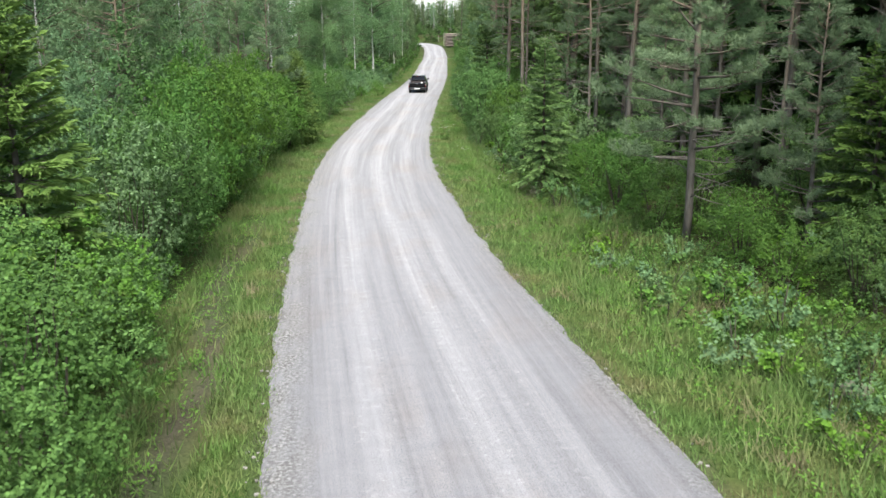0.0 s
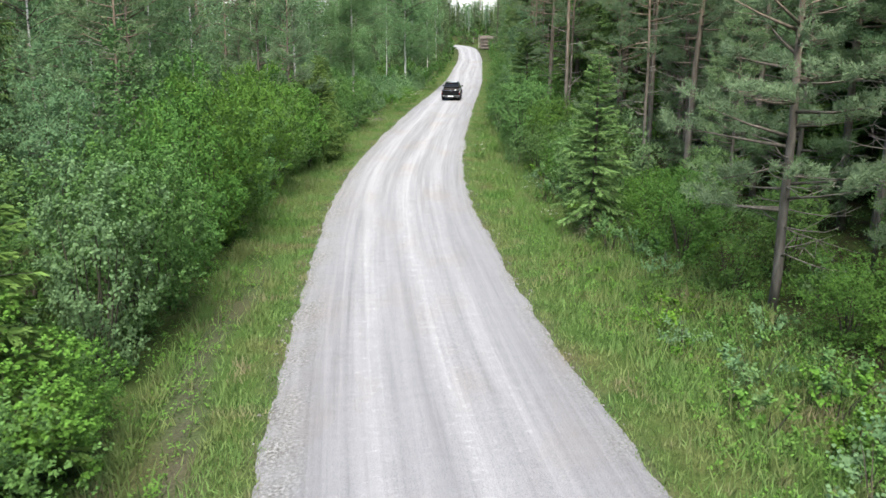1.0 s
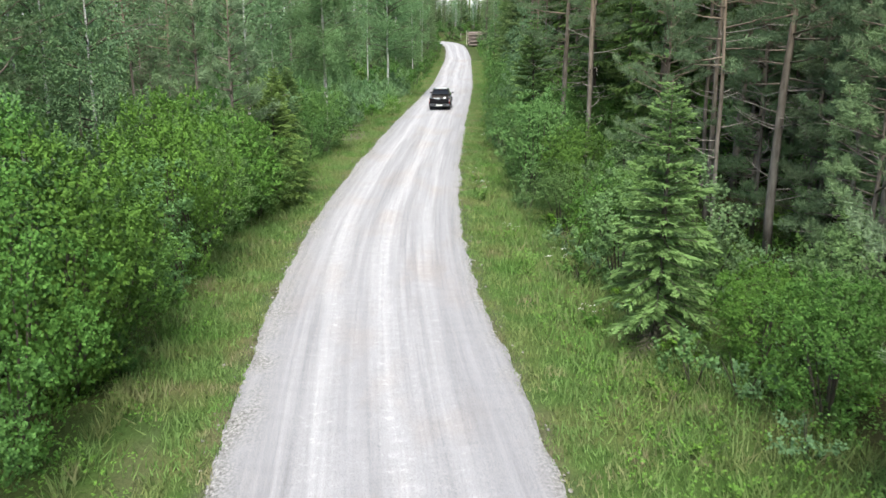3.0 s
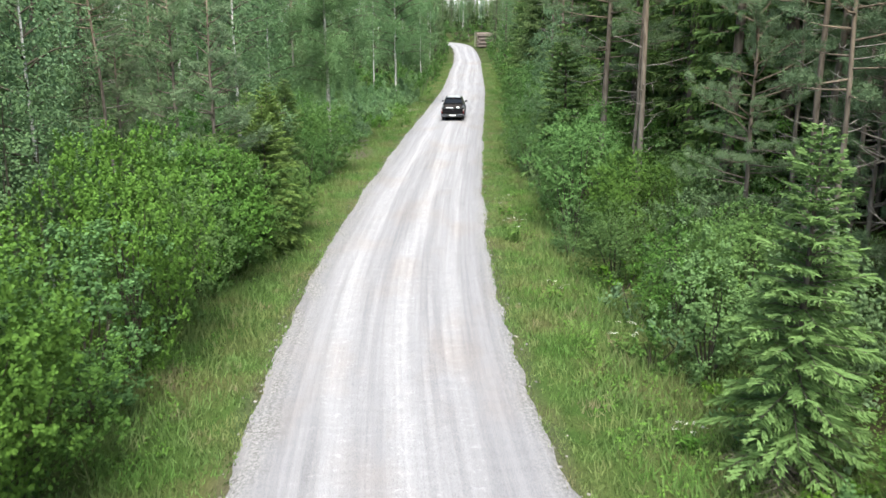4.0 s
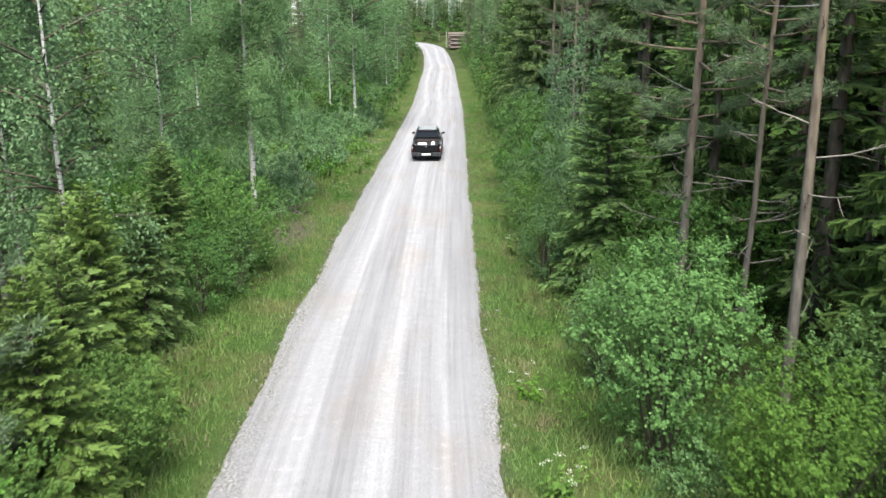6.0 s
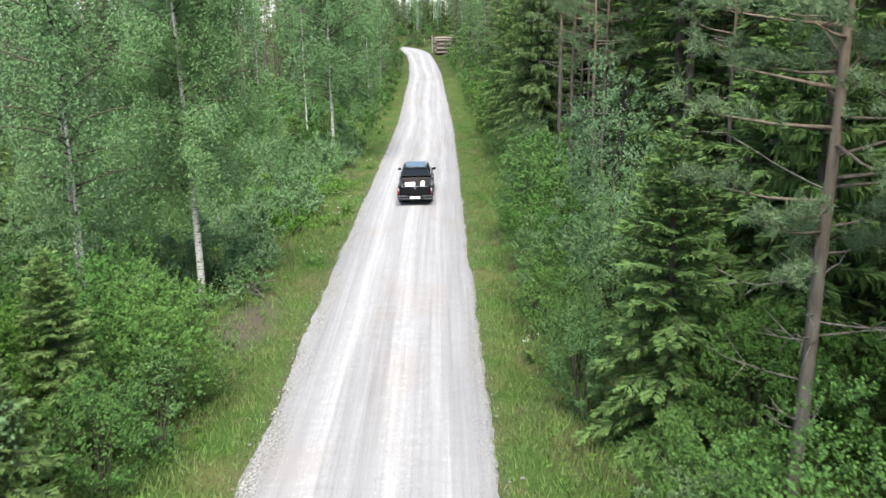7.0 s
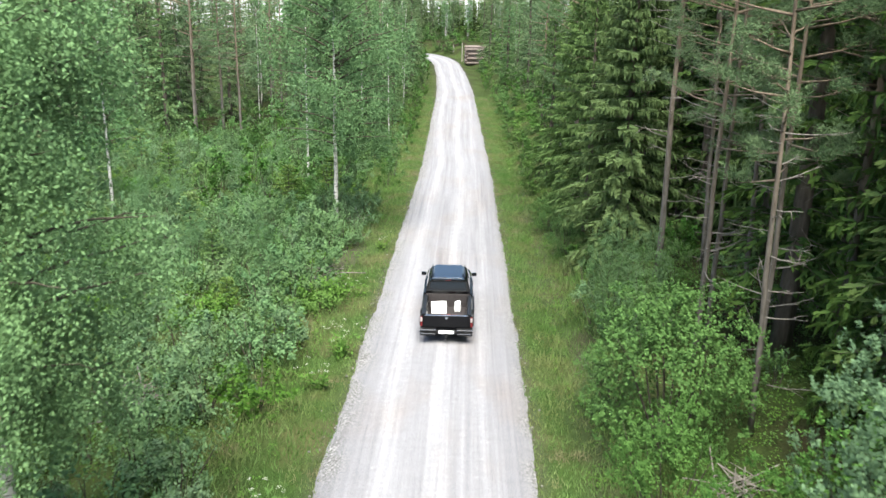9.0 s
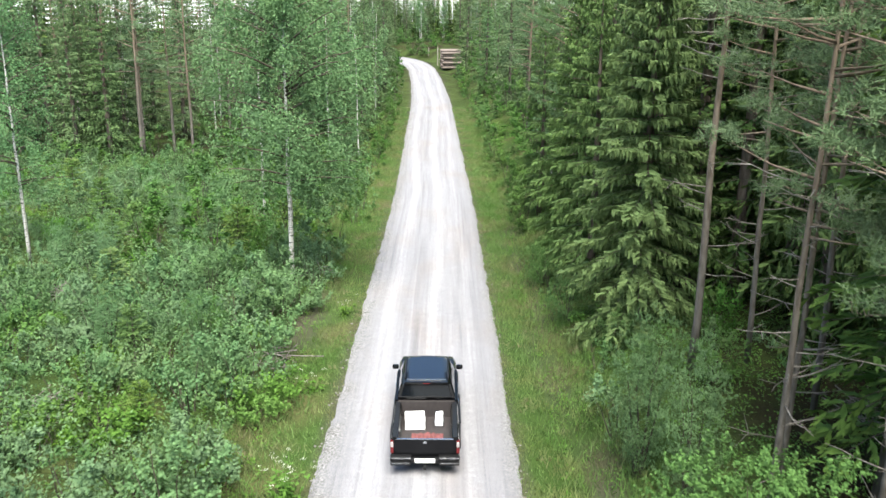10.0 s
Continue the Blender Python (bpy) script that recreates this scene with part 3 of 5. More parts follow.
def make_shrub(name, label, material, height=4.5, radius=1.9, shoots=330, leaves=13, size=0.115, stems=8, hollow=0.55, category="shrub", upright=0.5, clumps=None, parked=None):
    """Many stems from one root; leafy shoots over a lumpy crown that is thin inside."""
    bush = thing(name, label, category, at=parked)
    wood, crown = Shape(), Shape()
    lumps = unit(rng.normal(0, 1, (9, 3)))
    swell = rng.uniform(-0.05, 0.34, 9)
    for i in range(stems):
        az = rng.random() * 6.283
        r = radius * rng.uniform(0.1, 0.75)
        wood.tube(curved((0.12 * math.cos(az), 0.12 * math.sin(az), 0), (r * math.cos(az) / height, r * math.sin(az) / height, 0.86), height * rng.uniform(0.7, 0.98), (0.1 * math.cos(az), 0.1 * math.sin(az), 0), 5), np.linspace(0.018 + 0.006 * height, 0.006, 5), 4)
    clumps = clumps or max(9, min(150, shoots // 10))
    dc = unit(rng.normal(0, 1, (clumps, 3)) + [0, 0, 0.22])
    grow = 1 + (np.clip(dc @ lumps.T, 0, 1) ** 5 * swell).sum(1)
    rr = (rng.uniform(hollow ** 3, 1, clumps) ** (1 / 3))[:, None] * grow[:, None]
    pc = dc * rr * [radius * 0.86, radius * 0.86, height * 0.45] + [0, 0, height * 0.5]
    pc[:, :2] *= 0.66 + 0.34 * np.clip(pc[:, 2:] / (height * 0.4), 0, 1)
    which = rng.integers(0, clumps, shoots)
    puff = radius * (0.165 if shoots > 200 else 0.2) * rng.uniform(0.65, 1.3, clumps)[which][:, None]
    turn_out = unit(rng.normal(0, 1, (shoots, 3)) + dc[which] * 0.55 + [0, 0, 0.45])
    p = pc[which] + turn_out * puff * rng.uniform(0.6, 1.06, (shoots, 1)) * [1, 1, 0.8]
    d = unit(turn_out + dc[which] * 0.25 + [0, 0, 0.15])
    keep = p[:, 2] > 0.08
    p, d = p[keep], d[keep]
    ax = unit(d + [0, 0, upright] + rng.normal(0, 0.3, d.shape))
    length = size * rng.uniform(1.8, 3.4, (len(p), 1))
    u = np.tile(np.linspace(0.0, 1.0, leaves), len(p))[:, None]
    base = np.repeat(p, leaves, 0) + np.repeat(ax * length, leaves, 0) * (u - 0.5)
    axr = np.repeat(ax, leaves, 0)
    dd = unit(axr * 0.5 + sideways(axr) * 0.9 + rng.normal(0, 0.2, base.shape) + [0, 0, -0.1])
    nrm = unit(np.array([[0, 0, 0.45]]) + np.repeat(d, leaves, 0) + rng.normal(0, 0.2, base.shape))
    side = unit(np.cross(dd, nrm))
    crown.blades(base, dd * size * rng.uniform(0.75, 1.25, (len(base), 1)) * (1.15 - 0.4 * u), side * size * 0.4, nrm * size * 0.05)
    # older leaves inside, which close the crown
    inner = 30 if shoots > 200 else 14
    m = clumps * inner
    q = np.repeat(pc * [0.74, 0.74, 0.9], inner, 0) + rng.normal(0, radius * 0.075, (m, 3))
    q[:, 2] = np.clip(q[:, 2] - radius * 0.08, 0.1, None)
    nq = unit(np.repeat(dc, inner, 0) + [0, 0, 0.3] + rng.normal(0, 0.5, (m, 3)))
    dq = unit(np.cross(nq, rng.normal(0, 1, (m, 3))))
    old = max(0.055, size * 1.35) if shoots > 200 else radius * 0.08
    crown.blades(q, dq * old, np.cross(dq, nq) * old * 0.38, np.zeros((1, 3)))
    part("stem", wood, M_SHRUBBARK, bush)
    part("crown", crown, material, bush)
    return bush


STOCK = {}


def stand(kind, x, y, scale=1.0, turn=None, sink=0.05, wide=None, lean=0.0):
    """Sets a plant of that kind at x, y: the first use moves the stock plant, later ones copy it."""
    turn = rng.uniform(0, 360) if turn is None else turn
    wide = scale if wide is None else wide
    m = pose(x, y, float(land(x, y)) - sink, rng.normal(0, 1) * lean, rng.normal(0, 1) * lean, turn) @ Matrix.Diagonal((wide, wide, scale, 1))
    ob, used = STOCK[kind]
    if not used:
        ob.matrix_basis = m
        STOCK[kind] = (ob, True)
        return ob
    made = copy_thing(ob, pose(0, 0, 0))
    made.matrix_basis = m
    return made


def stock(kind, ob):
    STOCK[kind] = (ob, False)


stock("spruce_a", make_spruce("young spruce with bright green shoot tips", 6.5, 1.5, gap=0.26, step=0.08, twig=0.36, fat=0.085, dry_below=0.14))
stock("spruce_b", make_spruce("young spruce with drooping light-tipped boughs", 6.0, 1.75, gap=0.30, step=0.11, twig=0.44, fat=0.095))
stock("spruce_g", make_spruce("full young spruce with layered yellow-green boughs", 6.3, 1.7, gap=0.24, step=0.07, twig=0.36, fat=0.1))
stock("spruce_small", make_spruce("small bushy spruce among the clearing scrub", 2.2, 0.75, gap=0.2, step=0.11, twig=0.27, fat=0.12))
stock("spruce_c", make_spruce("tall dark spruce with hanging boughs", 18.0, 2.5, low=0.04, gap=0.6, step=0.26, twig=0.68, fat=0.09, hang=0.9, lush=True, material=M_SHADYSPRUCE))
stock("spruce_d", make_spruce("tall slender forest spruce, dark green", 19.0, 2.1, low=0.10, gap=0.58, step=0.25, twig=0.68, fat=0.1, lush=True, material=M_SHADYSPRUCE))
stock("spruce_e", make_spruce("tall full spruce with yellow-green boughs down to the ground", 14.0, 2.6, low=0.03, gap=0.4, step=0.12, twig=0.5, fat=0.085, hang=0.85, material=M_SUNLITSPRUCE))
stock("spruce_h", make_spruce("tall narrow spruce with hanging yellow-green boughs", 13.0, 1.75, low=0.1, gap=0.55, step=0.13, twig=0.52, fat=0.085, hang=0.95, material=M_SUNLITSPRUCE))
stock("spruce_far", make_spruce("distant forest spruce, paled by haze in the needle colour", 16.5, 2.3, low=0.05, gap=0.52, step=0.26, twig=0.58, material=M_HAZEDSPRUCE, lush=False, fat=0.1, hang=0.7))
stock("pine_a", make_pine("tall pine with grey-green needle tufts and dead lower branches", 15.0, 2.4, bare=0.34, boughs=46, tufts=13, needles=70, size=0.135, dead=20))
stock("pine_b", make_pine("slender pine with sparse branches on a bare trunk", 15.0, 2.0, bare=0.42, thick=0.085, boughs=34, dead=16, tufts=10, needles=34, size=0.16))
stock("pine_e", make_pine("bare-stemmed pine with broken dead branches", 17.0, 2.2, bare=0.62, thick=0.12, boughs=30, dead=26, tufts=10, needles=34, size=0.16))
stock("pine_c", make_pine("young pine with dense grey-green needles", 8.0, 1.7, bare=0.1, thick=0.09, boughs=60, dead=6, top_round=False, tufts=11, needles=44, size=0.14))
stock("pine_d", make_pine("broad pine with low spreading branches", 12.0, 2.7, bare=0.2, thick=0.125, boughs=54, dead=18, tufts=13, needles=70, size=0.135))
stock("pine_far", make_pine("distant forest pine with a bare trunk", 15.0, 2.2, bare=0.4, thick=0.13, boughs=26, tufts=6, needles=12, size=0.36, dead=6))
stock("birch_a", make_birch("tall birch with white trunk and hanging leafy twigs", 14.0, 2.4, clear=0.29, limbs=80, strands=26, leaves=66, size=0.066))
stock("birch_b", make_birch("slender birch with a bare white stem", 12.0, 2.2, clear=0.3, thick=0.095, limbs=44, strands=11, leaves=22, size=0.105))
stock("birch_c", make_birch("broad leafy birch with a bare white lower stem", 13.0, 3.3, clear=0.33, thick=0.125, limbs=60, strands=20, leaves=30, size=0.105))
stock("birch_far", make_birch("distant slender birch with white stem", 12.0, 1.7, clear=0.35, thick=0.08, limbs=20, strands=5, leaves=11, size=0.26))
stock("alder_a", make_shrub("alder_bush", "dense green alder bush beside the road verge", M_ALDER, 5.0, 2.0, 1150, 11, 0.064))
stock("alder_b", make_shrub("alder_bush", "rounded leafy alder bush at the forest edge", M_ALDER, 4.2, 2.1, 1150, 11, 0.064, stems=10))
stock("alder_c", make_shrub("alder_bush", "big rounded alder bush with dense fresh green leaves", M_FRESH, 4.4, 2.15, 1500, 11, 0.066, stems=10, hollow=0.68, clumps=150))
stock("alder_d", make_shrub("alder_bush", "tall rounded pale green bush on thin stems beside the ditch", M_PALE, 5.1, 1.75, 1500, 11, 0.066, stems=9, hollow=0.55, clumps=140))
stock("willow_a", make_shrub("willow_bush", "grey-green willow bush with narrow leaves", M_WILLOW, 3.8, 1.7, 520, 10, 0.085))
stock("willow_b", make_shrub("willow_bush", "tall pale willow bush with upright shoots", M_WILLOW, 5.2, 1.7, 640, 10, 0.082, upright=0.9))
stock("sapling_a", make_shrub("birch_sapling", "leafy birch sapling with many thin stems", M_BIRCH, 6.0, 1.5, 1500, 13, 0.044, stems=5, hollow=0.35, category="tree", upright=0.8, clumps=170))
stock("low_a", make_shrub("low_shrub", "low leafy shrub in the undergrowth", M_BIRCH, 1.35, 0.95, 42, 7, 0.12, stems=4))
stock("low_b", make_shrub("low_shrub", "low bright green shrub of thin stems", M_HERB, 1.1, 0.85, 40, 7, 0.115, stems=4))
stock("low_c", make_shrub("low_shrub", "low grey-green willow scrub", M_WILLOW, 1.6, 1.05, 46, 7, 0.12, stems=4))
stock("scrub_a", make_shrub("scrub_bush", "waist-high birch scrub with upright leafy shoots", M_BIRCH, 1.7, 1.15, 150, 7, 0.1, stems=5, upright=0.9, clumps=26))
stock("scrub_b", make_shrub("scrub_bush", "low grey-green willow scrub with upright shoots", M_WILLOW, 1.5, 1.2, 150, 7, 0.1, stems=5, upright=0.9, clumps=24))
stock("scrub_c", make_shrub("scrub_bush", "low bright green raspberry scrub", M_HERB, 1.1, 1.1, 120, 7, 0.1, stems=5, upright=0.6, clumps=22))
stock("thicket_near", make_shrub("alder_bush", "leafy green bush among the trees", M_ALDER, 3.8, 1.9, 520, 9, 0.078, stems=5))
stock("thicket", make_shrub("alder_bush", "leafy bush inside the forest edge", M_ALDER, 3.8, 1.9, 90, 8, 0.19, stems=4))

# -- plants that stand out beside the road: kind, x, y, scale
RIGHT_NEAR = [
    # alder_c, alder_d: paler leaf colour makes up for light lost under the pines.
    ("spruce_a", 4.8, 28.8, 1.0), ("pine_d", 8.2, 19.3, 1.05), ("pine_a", 13.2, 25.4, 1.05), ("pine_c", 9.4, 28.4, 0.9), ("alder_d", 8.3, 26.6, 0.66), ("alder_d", 9.4, 22.2, 0.6),
    ("alder_c", 7.0, 24.0, 0.68), ("alder_c", 6.5, 26.6, 0.58), ("willow_a", 6.8, 32.2, 0.9), ("thicket_near", 5.9, 30.8, 0.6), ("thicket_near", 7.7, 21.2, 0.6), ("alder_b", 9.0, 16.6, 0.55),
    ("thicket_near", 9.4, 14.4, 0.5), ("alder_a", 10.6, 13.0, 0.55), ("spruce_b", 12.0, 15.8, 1.0), ("spruce_b", 12.6, 12.6, 0.95), ("willow_a", 10.4, 9.8, 0.55), ("alder_a", 12.0, 19.0, 0.8),
    ("pine_b", 7.5, 34.4, 0.92), ("pine_e", 8.45, 38.8, 0.9), ("pine_b", 10.9, 41.5, 1.0), ("pine_b", 11.75, 38.2, 0.95), ("pine_a", 11.2, 31.4, 0.9), ("spruce_d", 13.0, 33.0, 0.9),
]
RIGHT_MIDDLE = [
    ("willow_a", 4.6, 33.4, 0.8), ("alder_a", 4.6, 36.4, 0.62), ("alder_c", 5.9, 35.6, 0.75), ("willow_a", 5.2, 38.4, 0.85), ("alder_b", 3.6, 40.6, 0.68), ("willow_a", 6.6, 37.6, 0.8),
    ("pine_d", 7.15, 40.0, 0.72), ("pine_b", 8.9, 41.1, 0.95), ("alder_c", 4.5, 43.3, 0.84), ("alder_d", 2.95, 46.8, 1.0), ("willow_a", 2.6, 43.9, 0.5), ("alder_b", 6.4, 44.4, 0.9),
    ("pine_e", 5.3, 46.6, 1.0), ("spruce_h", 8.3, 48.0, 1.0), ("pine_b", 5.87, 51.1, 1.0), ("pine_a", 4.9, 53.1, 1.0), ("alder_a", 4.0, 50.2, 0.9), ("spruce_d", 8.6, 53.0, 0.9),
    ("willow_b", 2.5, 50.6, 0.6), ("alder_b", 3.3, 53.6, 0.7), ("spruce_g", 3.6, 57.2, 1.22), ("willow_b", 2.0, 58.6, 0.55), ("alder_c", 5.4, 56.0, 0.85), ("spruce_h", 6.9, 57.6, 1.0),
]
RIGHT_BEYOND = [
    ("sapling_a", 3.8, 65.2, 1.36), ("sapling_a", 3.2, 62.0, 0.95), ("alder_a", 2.2, 60.8, 0.6), ("alder_b", 2.0, 64.0, 0.66), ("willow_b", 1.8, 66.2, 0.66), ("alder_b", 2.9, 68.4, 0.8),
    ("alder_c", 4.8, 62.4, 1.0), ("alder_a", 2.2, 71.2, 0.7), ("alder_c", 3.1, 74.6, 1.08), ("thicket_near", 5.4, 69.6, 0.9), ("willow_a", 2.2, 77.2, 0.6), ("spruce_b", 5.9, 66.4, 0.9),
    ("spruce_g", 7.8, 62.4, 1.5), ("pine_b", 5.1, 74.6, 1.0), ("pine_b", 5.7, 76.2, 1.0), ("pine_b", 4.7, 78.4, 1.0), ("pine_b", 5.3, 79.4, 0.95), ("pine_a", 8.3, 77.4, 1.0),
    ("spruce_d", 9.4, 80.0, 0.9), ("spruce_d", 9.6, 73.0, 0.95), ("spruce_d", 7.4, 69.4, 0.85), ("spruce_d", 11.4, 68.0, 0.95), ("spruce_d", 9.0, 65.6, 0.9),
]
RIGHT_FAR = [
    ("sapling_a", 2.9, 82.2, 0.74), ("sapling_a", 3.6, 80.2, 0.68), ("thicket_near", 4.4, 86.5, 0.5), ("thicket_near", 5.6, 84.8, 0.45), ("thicket_near", 6.8, 88.4, 0.5), ("thicket_near", 4.0, 90.0, 0.42), ("low_a", 3.2, 85.4, 1.0), ("low_c", 3.1, 88.6, 0.8), ("pine_e", 5.3, 86.1, 1.0), ("pine_b", 7.0, 86.2, 1.0), ("pine_b", 7.4, 82.6, 1.0), ("spruce_e", 5.0, 91.4, 1.05),
    ("spruce_e", 4.6, 101.5, 0.95), ("spruce_h", 4.2, 96.4, 1.0), ("pine_a", 4.9, 106.0, 0.9), ("spruce_h", 3.9, 110.5, 0.9), ("alder_a", 2.9, 93.6, 0.45), ("alder_b", 2.6, 99.0, 0.5),
    ("spruce_d", 6.7, 96.8, 0.9), ("spruce_d", 8.2, 91.0, 0.95), ("spruce_c", 11.2, 84.0, 0.95), ("thicket", 4.0, 198.0, 0.8), ("thicket", 2.8, 193.5, 0.65), ("thicket", 4.6, 204.0, 0.9),
    ("thicket", 1.6, 189.0, 0.6), ("thicket", 2.6, 207.5, 0.7),
]
LEFT_NEAR = [
    ("alder_c", -8.6, 39.8, 1.02), ("alder_a", -8.0, 41.4, 0.72), ("alder_a", -10.4, 43.6, 1.05), ("alder_b", -9.9, 41.6, 1.1),
    ("spruce_g", -6.9, 9.2, 1.22), ("alder_a", -6.0, 10.9, 0.5), ("alder_b", -5.9, 7.2, 0.52), ("pine_d", -13.4, 33.3, 1.0), ("birch_b", -12.1, 37.0, 0.9), ("pine_c", -9.1, 42.7, 1.05), ("spruce_b", -8.6, 46.4, 0.8), ("spruce_b", -9.8, 49.6, 0.85),
    ("willow_b", -9.4, 40.4, 0.85), ("spruce_g", -7.7, 43.4, 0.8), ("spruce_g", -8.7, 48.2, 0.85), ("alder_c", -7.6, 45.6, 0.62), ("pine_c", -11.6, 46.5, 1.1), ("birch_b", -10.8, 52.0, 1.0),
]
LEFT_MIDDLE = [
    ("alder_c", -8.4, 59.2, 0.86), ("spruce_g", -9.9, 57.0, 0.82), ("alder_b", -11.2, 60.0, 1.05), ("alder_a", -10.1, 62.6, 0.75), ("alder_c", -11.8, 56.6, 0.95), ("alder_a", -8.6, 55.4, 0.6),
    ("spruce_b", -9.3, 52.8, 0.75), ("sapling_a", -12.6, 62.4, 1.0), ("birch_b", -12.6, 65.4, 1.0), ("alder_b", -14.2, 59.4, 1.1), ("birch_b", -14.2, 55.0, 1.05), ("willow_a", -8.0, 57.2, 0.6),
    ("thicket_near", -9.2, 64.4, 0.4), ("willow_a", -10.4, 65.0, 0.6), ("alder_a", -13.6, 66.0, 0.8),
]
LEFT_BEYOND = [
    ("spruce_small", -12.6, 91.0, 1.0), ("spruce_small", -10.6, 85.5, 0.8), ("spruce_small", -15.2, 96.5, 1.2), ("spruce_small", -14.4, 81.6, 0.7), ("thicket_near", -15.4, 66.0, 0.9),
    ("thicket_near", -12.6, 72.6, 0.6), ("thicket_near", -16.6, 71.0, 0.8), ("thicket_near", -10.6, 93.0, 0.5), ("willow_a", -11.6, 97.4, 0.6), ("sapling_a", -12.4, 69.8, 0.7),
    ("birch_a", -9.6, 67.6, 1.04), ("birch_b", -14.6, 69.8, 1.0), ("birch_b", -16.4, 74.2, 0.94),
]
LEFT_FAR = [
    ("spruce_small", -17.8, 104.0, 1.1), ("spruce_small", -20.8, 111.0, 1.3), ("spruce_small", -11.8, 104.5, 1.2), ("spruce_small", -24.0, 115.0, 1.4), ("spruce_small", -9.8, 108.0, 1.1), ("thicket", -7.4, 199.0, 0.8),
    ("thicket", -7.2, 191.0, 0.8), ("thicket", -8.8, 207.0, 0.85), ("spruce_far", -8.9, 203.0, 0.75), ("spruce_far", -8.6, 195.0, 0.7), ("spruce_far", -10.5, 210.0, 0.8), ("thicket_near", -10.2, 102.5, 0.6),
    ("birch_c", -8.3, 99.0, 1.05), ("birch_b", -21.7, 103.4, 1.05), ("birch_far", -11.9, 112.0, 1.06), ("birch_far", -27.1, 134.9, 0.91),
]
taken = []
for kind, x, y, s in RIGHT_NEAR + RIGHT_MIDDLE + RIGHT_BEYOND + RIGHT_FAR + LEFT_NEAR + LEFT_MIDDLE + LEFT_BEYOND + LEFT_FAR:
    stand(kind, x, y, s)
    taken.append((x, y))

# -- the hedge-like row of bushes along the left verge
y = -9.0
turn_of = 0
while y < 42:
    edge = float(road_centre(y) - road_half(y))
    front = edge - np.interp(y, [-5, 5, 10, 22, 33, 42], [2.0, 2.1, 2.9, 2.3, 1.9, 2.2])
    kind = ("alder_a", "alder_c", "alder_b", "willow_b", "alder_c", "alder_a")[turn_of % 6]
    tall = rng.uniform(0.66, 1.24) * np.interp(y, [-5, 8, 16, 24, 34, 42], [0.95, 0.8, 0.9, 1.15, 1.15, 0.85])
    wide = rng.uniform(0.8, 1.15)
    if abs(y - 11.0) > 1.6:
        stand(kind, front - 1.35 * wide, y, tall, wide=wide)
    if turn_of % 5 == 3:
        stand("thicket_near", front - 0.85, y + 0.9, 0.36, wide=0.42)
    stand(("thicket_near", "sapling_a", "thicket_near", "alder_a", "thicket_near")[turn_of % 5], front - 4.1 + rng.normal(0, 0.4), y + 1.0, tall * rng.uniform(0.9, 1.2))
    taken += [(front - 1.4, y), (front - 4.2, y + 1)]
    y += rng.uniform(2.1, 3.0)
    turn_of += 1


# -- forest on both sides
def clear_of(x, y, room):
    return all((x - a) ** 2 + (y - b) ** 2 > room * room for a, b in taken)


def forest(count, x_range, y_range, mixture, room, scale=(0.85, 1.15), edge_gap=4.0, skip=None, tries=30):
    kinds = [k for k, w in mixture for _ in range(w)]
    for i in range(count):
        for _ in range(tries):
            x, y = rng.uniform(*x_range), rng.uniform(*y_range)
            if abs(x) > 4 + 0.52 * (y + 7):
                continue
            if abs(float(beyond_edge(x, y))) < edge_gap or (skip and skip(x, y)) or not clear_of(x, y, room):
                continue
            stand(kinds[int(rng.integers(0, len(kinds)))], x, y, rng.uniform(*scale), lean=0.8)
            taken.append((x, y))
            break


def clearing(x, y):
    return -38 < x < -5 and 71 < y < 130


forest(42, (9, 19), (8, 50), [("pine_b", 3), ("pine_a", 4), ("pine_c", 3), ("pine_d", 2), ("spruce_h", 1), ("thicket_near", 3)], 1.6, edge_gap=8.0)
forest(26, (7.5, 16), (42, 74), [("pine_b", 2), ("pine_a", 1), ("spruce_d", 5), ("spruce_h", 1), ("thicket_near", 2)], 1.6, edge_gap=8.0)
forest(40, (6.5, 15), (68, 132), [("pine_b", 1), ("spruce_c", 2), ("spruce_d", 5)], 1.5, edge_gap=7.0)
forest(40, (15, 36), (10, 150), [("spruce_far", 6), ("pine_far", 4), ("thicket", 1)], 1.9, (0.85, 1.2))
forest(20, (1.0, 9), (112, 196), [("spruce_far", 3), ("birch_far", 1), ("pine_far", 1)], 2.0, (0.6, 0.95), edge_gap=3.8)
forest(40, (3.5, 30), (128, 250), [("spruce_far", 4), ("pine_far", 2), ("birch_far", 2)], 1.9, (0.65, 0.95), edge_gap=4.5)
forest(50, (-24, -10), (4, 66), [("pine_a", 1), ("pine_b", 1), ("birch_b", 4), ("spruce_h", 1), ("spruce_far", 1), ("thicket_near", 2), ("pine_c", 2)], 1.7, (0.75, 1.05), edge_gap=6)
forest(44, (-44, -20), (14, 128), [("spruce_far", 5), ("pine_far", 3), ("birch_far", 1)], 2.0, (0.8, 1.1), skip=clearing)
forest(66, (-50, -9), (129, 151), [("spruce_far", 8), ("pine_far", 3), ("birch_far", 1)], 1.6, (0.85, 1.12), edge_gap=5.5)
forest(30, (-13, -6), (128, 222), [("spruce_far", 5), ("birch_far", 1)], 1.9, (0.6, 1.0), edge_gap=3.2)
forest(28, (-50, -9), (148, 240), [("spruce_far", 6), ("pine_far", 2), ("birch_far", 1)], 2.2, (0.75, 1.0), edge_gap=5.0)
